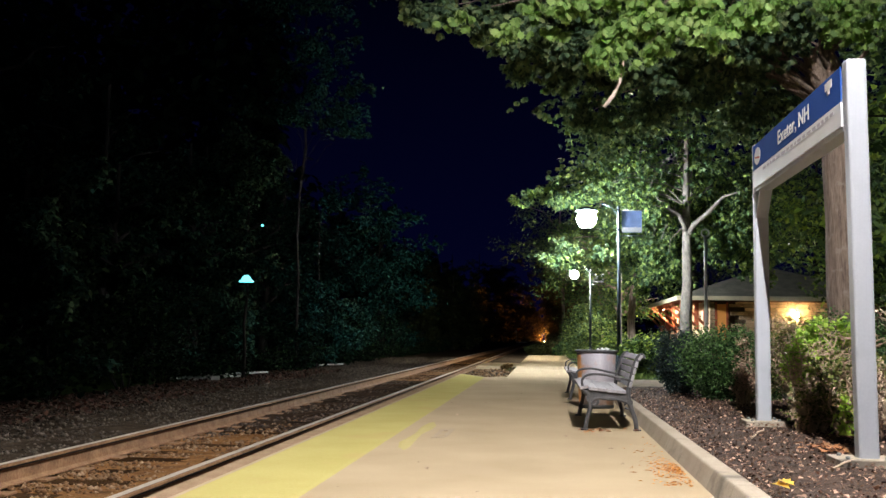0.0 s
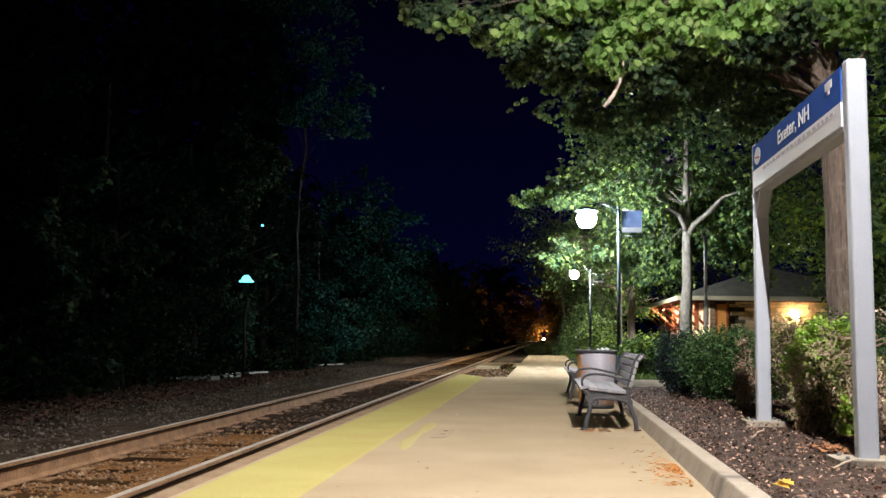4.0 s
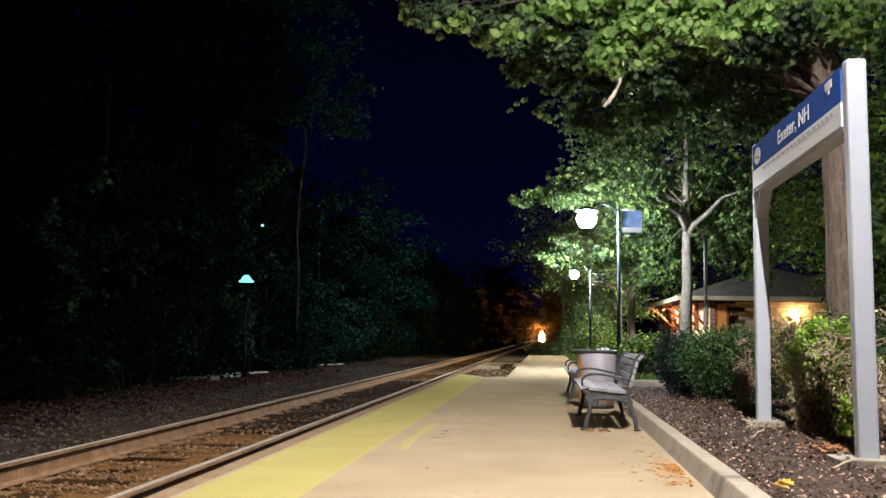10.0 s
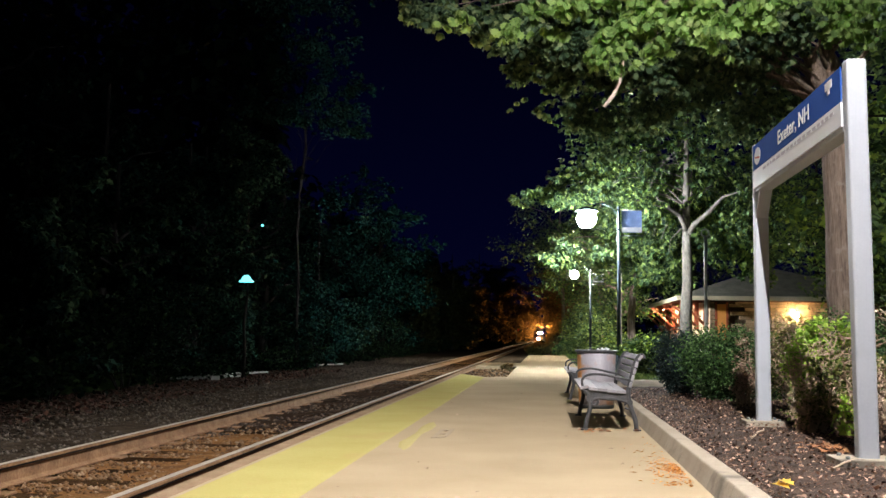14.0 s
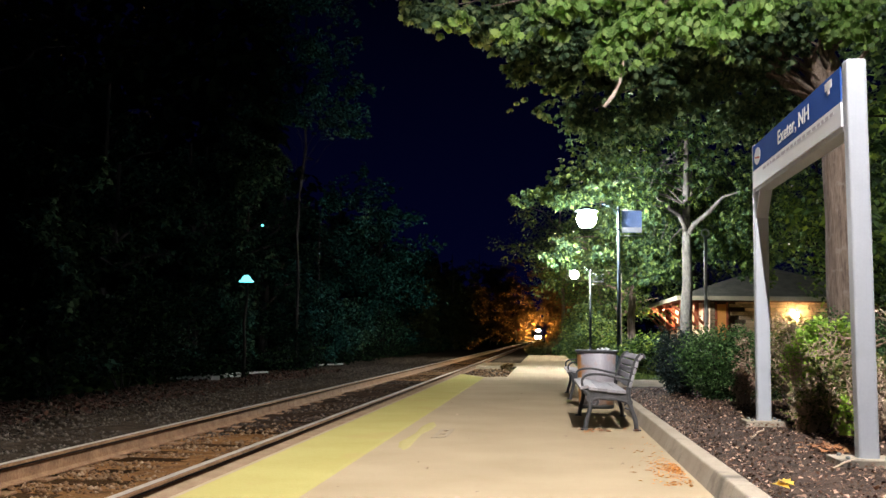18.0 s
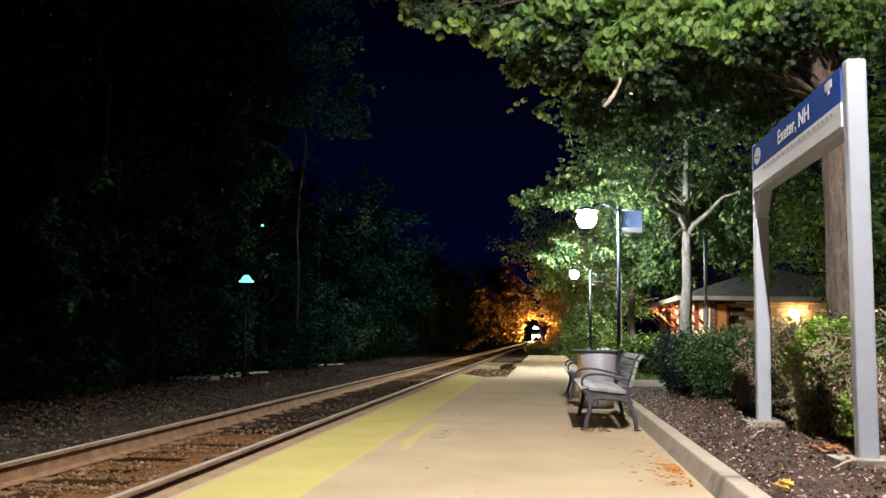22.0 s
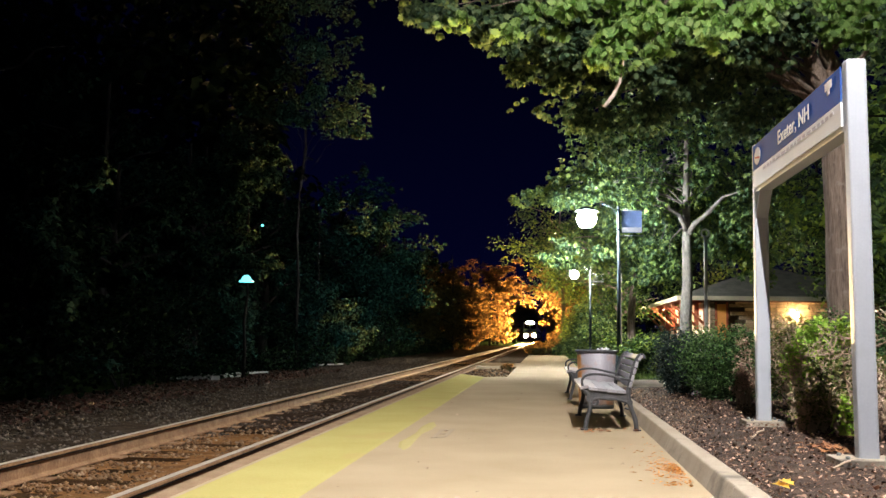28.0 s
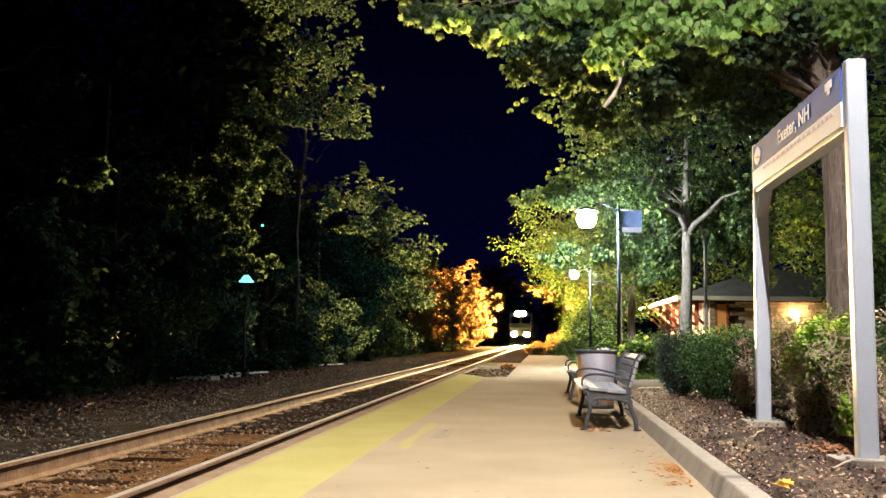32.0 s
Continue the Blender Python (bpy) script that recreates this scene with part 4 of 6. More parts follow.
def tree(name, label, base, height, r, limbs, material, bark, size, leaves, outline=RHOMB, seed=1, lean=(0, 0), group="", dense=45, droop=0.5, tip=0.15, wander=0.012, main=99, whorl=1, clump=0.26, taper=0.75, stout=1.0):
    """A tapered trunk, limbs given by (start height, end offset, leaf share, spread), and a crown of leaves."""
    t = thing(name, label, "tree", pose(*base), group)
    top = Vector((lean[0], lean[1], height))
    pts = limb_points((0, 0, -0.15), top, 0, seed, 9, wander)
    radii = [r * (1.35 if i == 0 else 1.0 - taper * i / 9) for i in range(10)]
    part("trunk", Shape().tube(pts, radii, 12), bark, t)
    total = sum(l[2] for l in limbs)
    cen = []
    for i, (h, end, share, wide) in enumerate(limbs):
        a = top * (h / height)
        k = min(8, max(0, int(9 * h / height)))
        a = pts[k].lerp(pts[k + 1], 9 * h / height - k) if k < 9 else a
        lp = limb_points(a, end, 1.2, seed * 31 + i)
        lr = r * (0.62 - 0.35 * h / height) * (stout if i < main else 0.30)
        part("limb", Shape().tube(lp, [lr * (1 - 0.85 * j / 6) for j in range(7)], 7), bark, t)
        cen.append(spray(a, end, int(leaves * share / total), wide * 0.45, wide, seed * 77 + i, dense=dense, tip=tip, clump=clump))
    cen = np.concatenate(cen)
    np.random.default_rng(seed).shuffle(cen)
    me = leaf_mesh("crown", cen, size, material, outline, seed=seed, droop=droop, whorl=whorl)
    part("crown", me, None, t, "leafy crown")
    return t


def auto_limbs(height, radius, n, seed, low=0.3, top=1.0, flat=1.0):
    r = random.Random(seed)
    out = []
    for i in range(n):
        u = low + (top - low) * (i + 0.5) / n
        yaw = i * 2.4 + r.uniform(-0.5, 0.5)
        w = radius * (0.55 + 0.6 * math.sin(math.pi * min(1, max(0.08, (u - low) / (1.08 - low))))) * r.uniform(0.65, 1.2)
        h = height * u * 0.86
        out.append((min(h * 0.9, height * 0.93), (w * math.cos(yaw), w * math.sin(yaw), h + height * 0.07 * r.uniform(0.2, 1.6)), 1.0, radius * r.uniform(0.36, 0.62)))
    return out


def build_trees():
    # the big oak in the bed; its boughs reach over the platform
    ox, oy = 4.66, 16.0
    def rel(x, y, z):
        return (x - ox, y - oy, z)
    ends = ((-1.42, 13.5, 5.36, 0.8, 0.24), (-1.15, 13.5, 5.26, 0.8, 0.28), (-0.72, 14.0, 5.22, 0.8, 0.32), (-0.25, 14.5, 5.27, 1.0, 0.42), (0.19, 15.0, 4.95, 0.7, 0.34), (-0.55, 13.8, 5.75, 1.0, 0.5),
            (0.3, 14.5, 5.5, 1.2, 0.7), (1.25, 15.0, 5.3, 0.7, 0.6), (1.7, 14.5, 5.45, 0.7, 0.6), (2.26, 14.5, 5.45, 0.7, 0.6), (2.7, 14.5, 5.75, 1.0, 0.5), (1.7, 17.6, 5.2, 0.6, 0.8), (0.85, 18.4, 5.0, 0.6, 0.8),
            (0.35, 19.0, 5.0, 0.2, 0.5), (0.4, 20.0, 5.3, 0.2, 0.36), (2.6, 17.6, 5.2, 0.6, 0.8), (3.3, 18.0, 4.9, 0.5, 0.7), (5.6, 14.4, 5.9, 0.9, 0.9), (6.6, 16.5, 6.6, 0.8, 1.2), (5.0, 19.0, 7.6, 0.7, 1.4), (2.5, 19.0, 7.2, 0.8, 1.4), (1.4, 18.8, 6.8, 0.7, 0.8),
            # row mostly above the view, added to shade the boughs behind it
            (-0.75, 14.2, 6.0, 0.9, 0.4), (-0.3, 14.0, 6.2, 1.2, 0.5), (0.3, 14.2, 6.2, 1.3, 0.6), (1.1, 14.2, 6.3, 1.3, 0.6), (1.9, 14.2, 6.2, 1.3, 0.6), (2.7, 14.2, 6.3, 1.3, 0.6), (-0.55, 15.0, 5.8, 1.0, 0.45), (0.7, 15.4, 5.8, 1.2, 0.6), (2.3, 15.4, 5.8, 1.2, 0.6))
    oak = [(4.45, rel(3.79, 15.7, 5.60), 0.02, 0.3), (4.85, rel(4.33, 15.6, 5.97), 0.02, 0.3), (4.1, rel(3.62, 16.6, 5.15), 0.02, 0.3)] + [(4.5 + 0.015 * i, rel(x, y, z), w, s) for i, (x, y, z, w, s) in enumerate(ends)]
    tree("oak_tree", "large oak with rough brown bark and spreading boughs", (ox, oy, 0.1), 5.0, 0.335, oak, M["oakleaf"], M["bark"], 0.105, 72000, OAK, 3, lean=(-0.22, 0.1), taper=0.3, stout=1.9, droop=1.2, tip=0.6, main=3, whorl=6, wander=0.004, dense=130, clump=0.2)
    # a nearer oak whose outer sprays hang by the lamp
    nx, ny = 6.6, 13.0
    def rel2(x, y, z):
        return (x - nx, y - ny, z)
    near = [
        (7.3, rel2(0.38, 12.21, 4.98), 0.50, 0.13), (7.4, rel2(0.76, 12.21, 5.05), 0.30, 0.10), (7.4, rel2(1.19, 11.98, 4.97), 0.50, 0.14), (7.5, rel2(1.33, 11.98, 4.76), 0.40, 0.13), (7.5, rel2(0.88, 12.21, 4.62), 0.45, 0.10), (7.6, rel2(0.82, 12.21, 4.37), 0.60, 0.11), (7.6, rel2(1.18, 12.1, 4.32), 0.22, 0.09), (7.7, rel2(1.61, 11.76, 4.81), 0.60, 0.18), (7.7, rel2(2.03, 11.54, 4.58), 0.50, 0.16), (7.8, rel2(2.37, 11.42, 4.7), 0.50, 0.18), (7.8, rel2(1.5, 12.21, 4.59), 0.20, 0.10), (7.9, rel2(1.03, 12.1, 4.78), 0.30, 0.11),
        (8.1, rel2(3.94, 15.2, 5.91), 0.9, 0.3), (8.3, rel2(4.63, 15.2, 5.87), 1.0, 0.3), (7.9, rel2(4.45, 15.2, 5.63), 0.9, 0.3), (7.9, rel2(4.94, 15.2, 5.76), 0.8, 0.3), (8.0, rel2(4.26, 15.2, 5.95), 0.9, 0.3),
        (7.9, rel2(1.75, 12.0, 4.78), 0.5, 0.2), (8.0, rel2(2.15, 12.0, 4.62), 0.4, 0.18), (8.1, rel2(2.6, 12.0, 4.8), 0.5, 0.2), (7.9, rel2(-0.1, 12.6, 4.95), 0.35, 0.16), (8.0, rel2(0.35, 12.4, 4.95), 0.4, 0.18), (8.0, rel2(1.2, 12.3, 4.85), 0.5, 0.2), (8.0, rel2(-1.15, 12.9, 5.1), 0.15, 0.14),
    ]
    # lamp light on these sprays is put into their lighter leaf colour
    tree("oak_tree", "oak whose lit green sprays hang over the sign", (nx, ny, 0.1), 9.0, 0.22, near, M["litoakleaf"], M["bark"], 0.115, 5400, OAK, 5, droop=1.9, tip=0.985, main=2, whorl=6, stout=0.4)
    st = thing("broken_stick", "pale broken stick hanging from the oak leaves", "stick", pose(0, 0, 0))
    part("stick", Shape().tube([(0.92, 12.21, 4.34), (0.91, 12.21, 4.23), (0.87, 12.21, 4.05), (0.8, 12.21, 3.89), (0.69, 12.21, 3.75)], [0.012, 0.016, 0.022, 0.024, 0.024], 8), M["stick"], st)
    # pale-barked maple beside the lamp
    mx, my = 4.42, 33.0
    spots = ((0.17, 32.6, 5.44, 0.34, 0.20), (0.56, 32.7, 5.64, 0.34, 0.20), (1.00, 32.9, 5.81, 0.40, 0.20), (1.52, 33.0, 5.88, 0.40, 0.20), (1.97, 32.7, 5.69, 0.34, 0.20), (2.53, 32.6, 5.45, 0.34, 0.20), (3.04, 32.4, 5.10, 0.30, 0.18), (3.34, 32.4, 4.92, 0.26, 0.16), (-0.22, 33.2, 5.73, 0.30, 0.22), (2.27, 33.4, 5.97, 0.40, 0.26), (0.2, 36.4, 6.5, 0.4, 0.4), (1.6, 36.8, 6.9, 0.5, 0.4), (3.0, 35.5, 4.4, 0.9, 0.7), (6.2, 35.2, 4.2, 1.0, 0.8),
             (4.0, 34.2, 6.6, 1.1, 1.2), (2.4, 33.2, 6.8, 1.1, 1.2), (5.3, 34.2, 7.0, 1.1, 1.2), (3.0, 33.5, 8.6, 1.3, 1.6), (1.8, 34.4, 7.0, 0.4, 0.7), (0.7, 35.6, 6.6, 0.25, 0.5), (6.7, 34.2, 4.8, 1.1, 1.0), (5.0, 33.5, 8.6, 1.2, 1.6), (7.4, 34.5, 6.6, 1.2, 1.5), (1.8, 33.8, 8.4, 0.8, 1.1), (7.4, 36.0, 3.6, 0.8, 0.8), (2.2, 35.5, 4.9, 0.8, 0.7), (4.2, 35.6, 5.3, 0.9, 0.7), (5.5, 35.6, 5.7, 0.9, 0.7), (3.4, 35.6, 5.7, 0.9, 0.7), (6.5, 35.9, 6.1, 0.9, 0.8), (4.8, 36.2, 6.5, 0.9, 0.8), (5.2, 36.2, 4.4, 0.8, 0.7), (3.6, 36.4, 4.0, 0.7, 0.6), (-0.68, 34.2, 5.76, 0.35, 0.22), (3.6, 34.5, 3.5, 0.6, 0.5), (4.1, 34.8, 3.15, 0.5, 0.45), (3.2, 35.0, 3.0, 0.4, 0.4))
    maple = [(4.5, (-1.03, -1.3, 5.38), 0.02, 0.2), (4.4, (1.81, -1.1, 5.68), 0.02, 0.2)] + [(min(8.0, 4.9 + 0.45 * (i % 7)), (x - mx, y - my, z), w, s) for i, (x, y, z, w, s) in enumerate(spots)]
    tree("maple_tree", "maple with pale forked trunk beside the lamp", (mx, my, -0.05), 8.6, 0.225, maple, M["mapleleaf"], M["palebark"], 0.14, 36000, MAPLE, 8, lean=(0.12, 0.2), droop=1.0, tip=0.75, whorl=4, wander=0.004, main=2)
    # the maple's drooping leaves, hung on a slim trunk added for them
    sap = [(2.9, (-2.35, -1.2, 3.53), 1.0, 0.3), (3.0, (-1.84, -0.8, 3.91), 0.8, 0.26), (3.0, (-0.75, -0.4, 3.69), 0.6, 0.3)]
    tree("young_maple", "maple's drooping lime leaves on an added slim trunk", (2.45, 33.6, 0.0), 3.5, 0.03, sap, M["mapleleaf"], M["palebark"], 0.16, 1300, MAPLE, 19, droop=1.0, tip=0.85, whorl=4, main=0)
    # further trees along the platform and behind the station
    for x, y, h, rad, n, sd, lean in ((3.12, 38.5, 8.0, 1.9, 8000, 12, (0.45, 0.2)), (4.0, 56, 8.0, 2.8, 4200, 13, (0, 0)), (3.4, 64, 9.5, 3.2, 4200, 14, (0, 0)), (1.3, 78, 12.0, 3.3, 7500, 15, (-0.3, 0))):
        tree("roadside_tree", "leafy tree beside the platform lit by lamps", (x, y, 0.0), h, 0.17, auto_limbs(h, rad, 13, sd, 0.5 if y < 40 or y > 70 else 0.34), M["mapleleaf"], M["bark"], 0.2, n, PLAIN, sd, lean=lean, group="trees beside the platform")
    for x, y, h, rad, n, sd in ((12.5, 41, 9, 3.4, 5200, 41), (14.0, 33, 10, 3.8, 5200, 42), (14, 40, 12, 4.5, 5200, 43), (9.5, 66, 13, 5, 4500, 44), (16, 62, 13, 5, 4500, 45), (5.5, 84, 12, 4.2, 4200, 46),
                               (8.2, 19.0, 8.5, 3.2, 5200, 47), (10.5, 14.5, 9, 3.4, 4200, 48)):
        tree("garden_tree", "dark leafy tree behind the station bed", (x, y, 0.0), h, 0.2, auto_limbs(h, rad, 12, sd, 0.24 if y > 45 else 0.36), M["mapleleaf"], M["darkbark"], 0.22, n + 2500, PLAIN, sd, group="trees behind the station")
    # the wood across the track
    # trees at the edge of the wood, each a column of separate leaf clumps (offset from the foot, spread)
    edge = (
        ("tall slim tree at the wood's edge", (-9.13, 37.0, -0.25), 15.0, 15000, ((-0.32, -0.5, 13.32, 0.69), (0.39, -0.8, 11.81, 0.8), (-0.37, -0.5, 10.94, 0.69), (0.84, -1.0, 9.84, 0.68), (0.22, -1.0, 9.32, 0.52), (-2.11, 0.0, 10.01, 0.58), (-0.66, -0.5, 9.66, 0.53), (1.12, 1.0, 12.09, 0.72), (1.86, 1.0, 10.86, 0.51), (1.26, 1.0, 9.87, 0.84), (1.89, 1.0, 9.27, 0.42), (0.73, 0.0, 14.56, 1.23), (-1.36, 0.0, 14.83, 1.23))),
        ("broadleaf tree behind the trackside lamp", (-8.44, 28.0, -0.25), 7.4, 11000, ((-0.28, 0.0, 6.64, 0.5), (0.64, -0.32, 6.36, 0.37), (-1.34, 0.0, 6.1, 0.44), (-0.56, -0.32, 5.66, 0.62), (-0.96, -0.16, 5.15, 0.53), (0.32, -0.4, 5.55, 0.49), (-0.37, -0.32, 4.69, 0.37), (-2.0, -0.32, 5.37, 0.23), (-2.31, 0.0, 5.09, 0.19), (-0.28, 0.0, 3.96, 0.4), (-0.55, 0.0, 3.19, 0.53), (0.25, -0.32, 3.14, 0.37), (-0.86, 0.0, 2.59, 0.37))),
        ("young leafy tree at the wood's edge", (-8.85, 39.0, -0.25), 6.5, 10000, ((0.76, 0.0, 6.56, 0.48), (1.4, 0.0, 5.67, 0.43), (-1.06, -1.0, 3.68, 0.42), (0.17, -1.0, 2.57, 0.76), (-0.13, -1.0, 1.28, 0.84), (0.88, -1.0, 1.93, 0.55), (1.08, -0.6, 1.04, 0.55), (-0.44, -1.0, 0.6, 0.55), (1.31, 0.0, 1.3, 0.48))),
        ("low bushy tree over the discarded boards", (-10.44, 29.0, -0.28), 2.6, 8000, ((0.11, 0.5, 2.02, 0.49), (1.13, 1.0, 1.87, 0.57), (-0.55, 0.0, 1.17, 0.55), (0.84, 1.0, 1.0, 0.43), (-0.81, -1.0, 0.6, 0.56), (-0.19, 0.0, 0.76, 0.42), (1.36, 1.0, 1.11, 0.33))),
        ("sparse young tree beside the gravel shoulder", (-9.34, 18.6, -0.28), 4.0, 6000, ((-0.35, -0.87, 3.24, 0.18), (-0.05, -0.43, 3.55, 0.2), (0.29, 0.43, 4.34, 0.21), (0.58, 0.43, 4.45, 0.15), (0.22, -0.43, 2.65, 0.22), (0.09, -0.87, 2.98, 0.14), (0.25, 0.0, 2.19, 0.25), (0.16, -0.43, 1.64, 0.26), (0.3, 0.0, 1.12, 0.29), (-0.36, -0.43, 0.9, 0.34), (0.45, 0.43, 0.68, 0.27))),
        ("round dense tree further along the wood", (-10.36, 63.0, -0.3), 9.5, 17000, ((0.72, -1.0, 8.76, 1.38), (-0.87, 0.0, 8.17, 1.4), (1.49, 0.0, 6.74, 1.26), (-0.1, 0.0, 5.31, 1.75), (1.36, 0.0, 3.91, 1.54), (-0.23, -1.0, 2.46, 1.58), (1.22, 0.0, 1.44, 1.19), (-0.73, -2.0, 1.07, 1.02), (-2.4, 2.0, 10.99, 1.23), (-0.72, 1.0, 10.47, 1.07), (-0.29, -3.0, 5.46, 1.47), (-2.04, -3.0, 7.15, 1.2), (-3.37, -3.0, 4.42, 1.33), (-2.29, -3.0, 2.4, 1.2))),
    )
    for i, (label, foot, h, n, ends) in enumerate(edge):
        limbs = [(min(h * 0.93, max(0.3, z * 0.72)), (x, y, z), w * w + 0.1, w) for x, y, z, w in ends]
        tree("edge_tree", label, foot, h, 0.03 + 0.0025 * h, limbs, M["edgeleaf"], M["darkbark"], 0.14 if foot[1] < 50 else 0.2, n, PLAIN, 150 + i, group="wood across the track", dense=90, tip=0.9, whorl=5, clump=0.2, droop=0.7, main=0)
    wood = [(-14.5, 27, 6.5), (-13.6, 31.0, 6.5), (-15.4, 34, 9), (-14.2, 40, 8), (-15.6, 43, 9.5), (-15.4, 48, 11), (-15.2, 54, 10.5), (-15.8, 60, 11),
            (-13.6, 66, 11), (-12.2, 74, 8.5), (-13.5, 83, 9.5), (-13.0, 93, 10), (-13.5, 105, 10.5), (-14.5, 118, 11), (-15.0, 134, 12), (-15.5, 152, 12), (-15.5, 175, 13), (-20, 32, 9), (-19, 42, 12), (-18, 52, 11), (-24, 29, 19), (-25, 38, 20)]
    for i, (x, y, h) in enumerate(wood):
        rad = h * 0.24
        n = 12500 if y < 60 else 5500
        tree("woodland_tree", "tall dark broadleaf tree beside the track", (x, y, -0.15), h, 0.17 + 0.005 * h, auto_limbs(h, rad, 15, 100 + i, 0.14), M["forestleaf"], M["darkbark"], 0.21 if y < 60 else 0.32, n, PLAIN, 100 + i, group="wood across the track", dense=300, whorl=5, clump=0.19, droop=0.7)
    # trees close beside the line further up, their leaves thin enough to let light through
    # many are added to carry the headlamps' glow, a few to shade the wood
    for i, (x, y, h, rad, n) in enumerate(((-7.9, 110, 7.2, 1.5, 3600), (-8.4, 92, 6.6, 1.6, 4800), (-7.5, 101, 7.6, 1.2, 4400), (-9.6, 104, 9.5, 1.8, 4600), (-9.6, 80, 5.5, 1.5, 3400), (-11.0, 98, 9.0, 2.2, 4000), (-10.8, 112, 9.5, 2.2, 3600), (-8.6, 128, 8.5, 2.0, 3000), (-8.2, 150, 9.0, 2.2, 2600), (-8.4, 176, 9.5, 2.4, 2400),
                                          (-8.6, 205, 10, 2.6, 2400), (-8.4, 240, 10, 2.8, 2200), (-8.8, 280, 11, 3.0, 2200), (-8.6, 330, 11, 3.2, 2200), (-8.0, 390, 11, 3.2, 2200),
                                          (4.4, 100, 9.0, 2.4, 3600), (4.4, 122, 9.5, 2.6, 3200), (4.3, 148, 9.5, 2.6, 2800), (4.2, 180, 10, 2.8, 2400), (4.2, 215, 10, 2.8, 2400), (4.2, 255, 10, 3.0, 2200), (4.4, 300, 10, 3.2, 2200), (4.6, 350, 10, 3.2, 2200), (5.0, 420, 11, 3.4, 2200),
                                          (-7.6, 460, 11, 3.2, 2000), (4.2, 470, 11, 3.2, 2000), (-7.2, 530, 12, 3.2, 2000), (4.4, 540, 12, 3.4, 2000), (-6.6, 610, 12, 3.2, 1800), (4.8, 620, 12, 3.4, 1800), (-5.8, 690, 13, 3.2, 1800), (5.2, 700, 13, 3.6, 1800), (-5.4, 742, 13, 2.6, 2600), (4.2, 748, 13, 2.8, 2600), (-5.2, 800, 14, 2.6, 2600), (4.0, 806, 14, 2.8, 2600), (4.0, 660, 12, 2.8, 2400), (-6.4, 650, 12, 2.6, 2400), (-5.4, 770, 13, 3.2, 1800), (5.6, 780, 14, 3.8, 1800))):
        tree("lineside_tree", "leafy tree close beside the distant track", (x, y, ground_fall(y) - 0.15), h, 0.14, auto_limbs(h, rad, 12, 500 + i, 0.08), M["haloleaf"], M["darkbark"], 0.26 if y < 160 else 0.42, n, PLAIN, 500 + i, group="trees along the line", dense=60, whorl=3, clump=0.22)
    # boughs that meet over the distant line, well above the train, added to fill its halo
    for i, (x, y, h, side, n) in enumerate(((4.9, 128, 12, -1, 3000), (-9.6, 146, 13, 1, 3000), (4.8, 162, 13, -1, 2800), (-9.2, 178, 13, 1, 2800), (4.6, 195, 12, -1, 2600), (4.4, 235, 12, -1, 2600), (-8.6, 262, 12, 1, 2600), (4.6, 285, 11, -1, 2600), (-8.8, 312, 12, 1, 2400), (4.6, 338, 12, -1, 2400), (-8.6, 372, 12, 1, 2400), (4.6, 405, 12, -1, 2200), (-8.2, 445, 13, 1, 2200), (4.4, 500, 13, -1, 2200), (-7.6, 560, 14, 1, 2200), (4.6, 640, 15, -1, 2200), (-6.2, 720, 16, 1, 2200), (4.8, 790, 17, -1, 2200))):
        limbs = [(h * (0.42 + 0.05 * k), (side * (1.2 + 1.15 * (k % 6)), 0.8 * ((k * 7) % 5 - 2), h * (0.56 + 0.045 * ((k * 5) % 8))), 1.0, 1.0) for k in range(10)]
        tree("lineside_tree", "added tree over the distant track, standing in for the headlamp halo", (x, y, ground_fall(y) - 0.15), h, 0.16, limbs, M["haloleaf"], M["darkbark"], 0.4, n, PLAIN, 560 + i, group="trees along the line", dense=50, tip=0.5, whorl=3, clump=0.3)
    # undergrowth at its foot, with its shade put into the leaf colour
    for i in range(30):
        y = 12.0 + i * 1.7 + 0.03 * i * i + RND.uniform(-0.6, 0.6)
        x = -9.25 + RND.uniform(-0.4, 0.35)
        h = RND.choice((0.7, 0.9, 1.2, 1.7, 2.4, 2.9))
        shrub("undergrowth_shrub", "wild shrub at the wood's edge, shade painted into its leaves", (x, y, -0.32), RND.uniform(0.8, 1.4), h, 900, M["underleaf"], 0.13, 200 + i, "undergrowth")
    # the deep of the wood: its darkness is put into near-black leaves
    g = np.random.default_rng(57)
    n = 16000
    y = 6 + 110 * g.uniform(0, 1, n) ** 1.5
    x = -19 - 0.16 * y - np.abs(g.normal(0, 4, n))
    z = 17 * g.uniform(0, 1, n)
    stuff("deep_woods", leaf_mesh("deep_woods", np.stack([x, y, z], 1), 0.9, M["unlitleaf"], PLAIN, seed=58), "unlit depth of the wood, its darkness painted into the leaves", "woods")
    n = 11000
    y = g.uniform(58, 220, n)
    x = -15.5 - 0.02 * y - np.abs(g.normal(0, 5, n))
    z = 13 * g.uniform(0, 1, n) ** 1.2
    stuff("deep_woods", leaf_mesh("deep_woods", np.stack([x, y, z], 1), 0.9, M["unlitleaf"], PLAIN, seed=59), "unlit wood along the track, its darkness painted into the leaves", "woods")
    # tall extra leaf mass, added to blacken the sky above the wood
    n = 17000
    y = g.uniform(66, 92, n)
    x = y * -0.27 - 33 * g.uniform(0, 1, n) ** 1.1
    z = 0.3 + (30 + 3 * np.sin(x * 0.7) + 2 * np.sin(x * 1.9)) * g.uniform(0, 1, n)
    stuff("deep_woods", leaf_mesh("deep_woods", np.stack([x, y, z], 1), 1.1, M["unlitleaf"], PLAIN, seed=60), "tall near-black leaf mass added to blacken the sky", "woods")
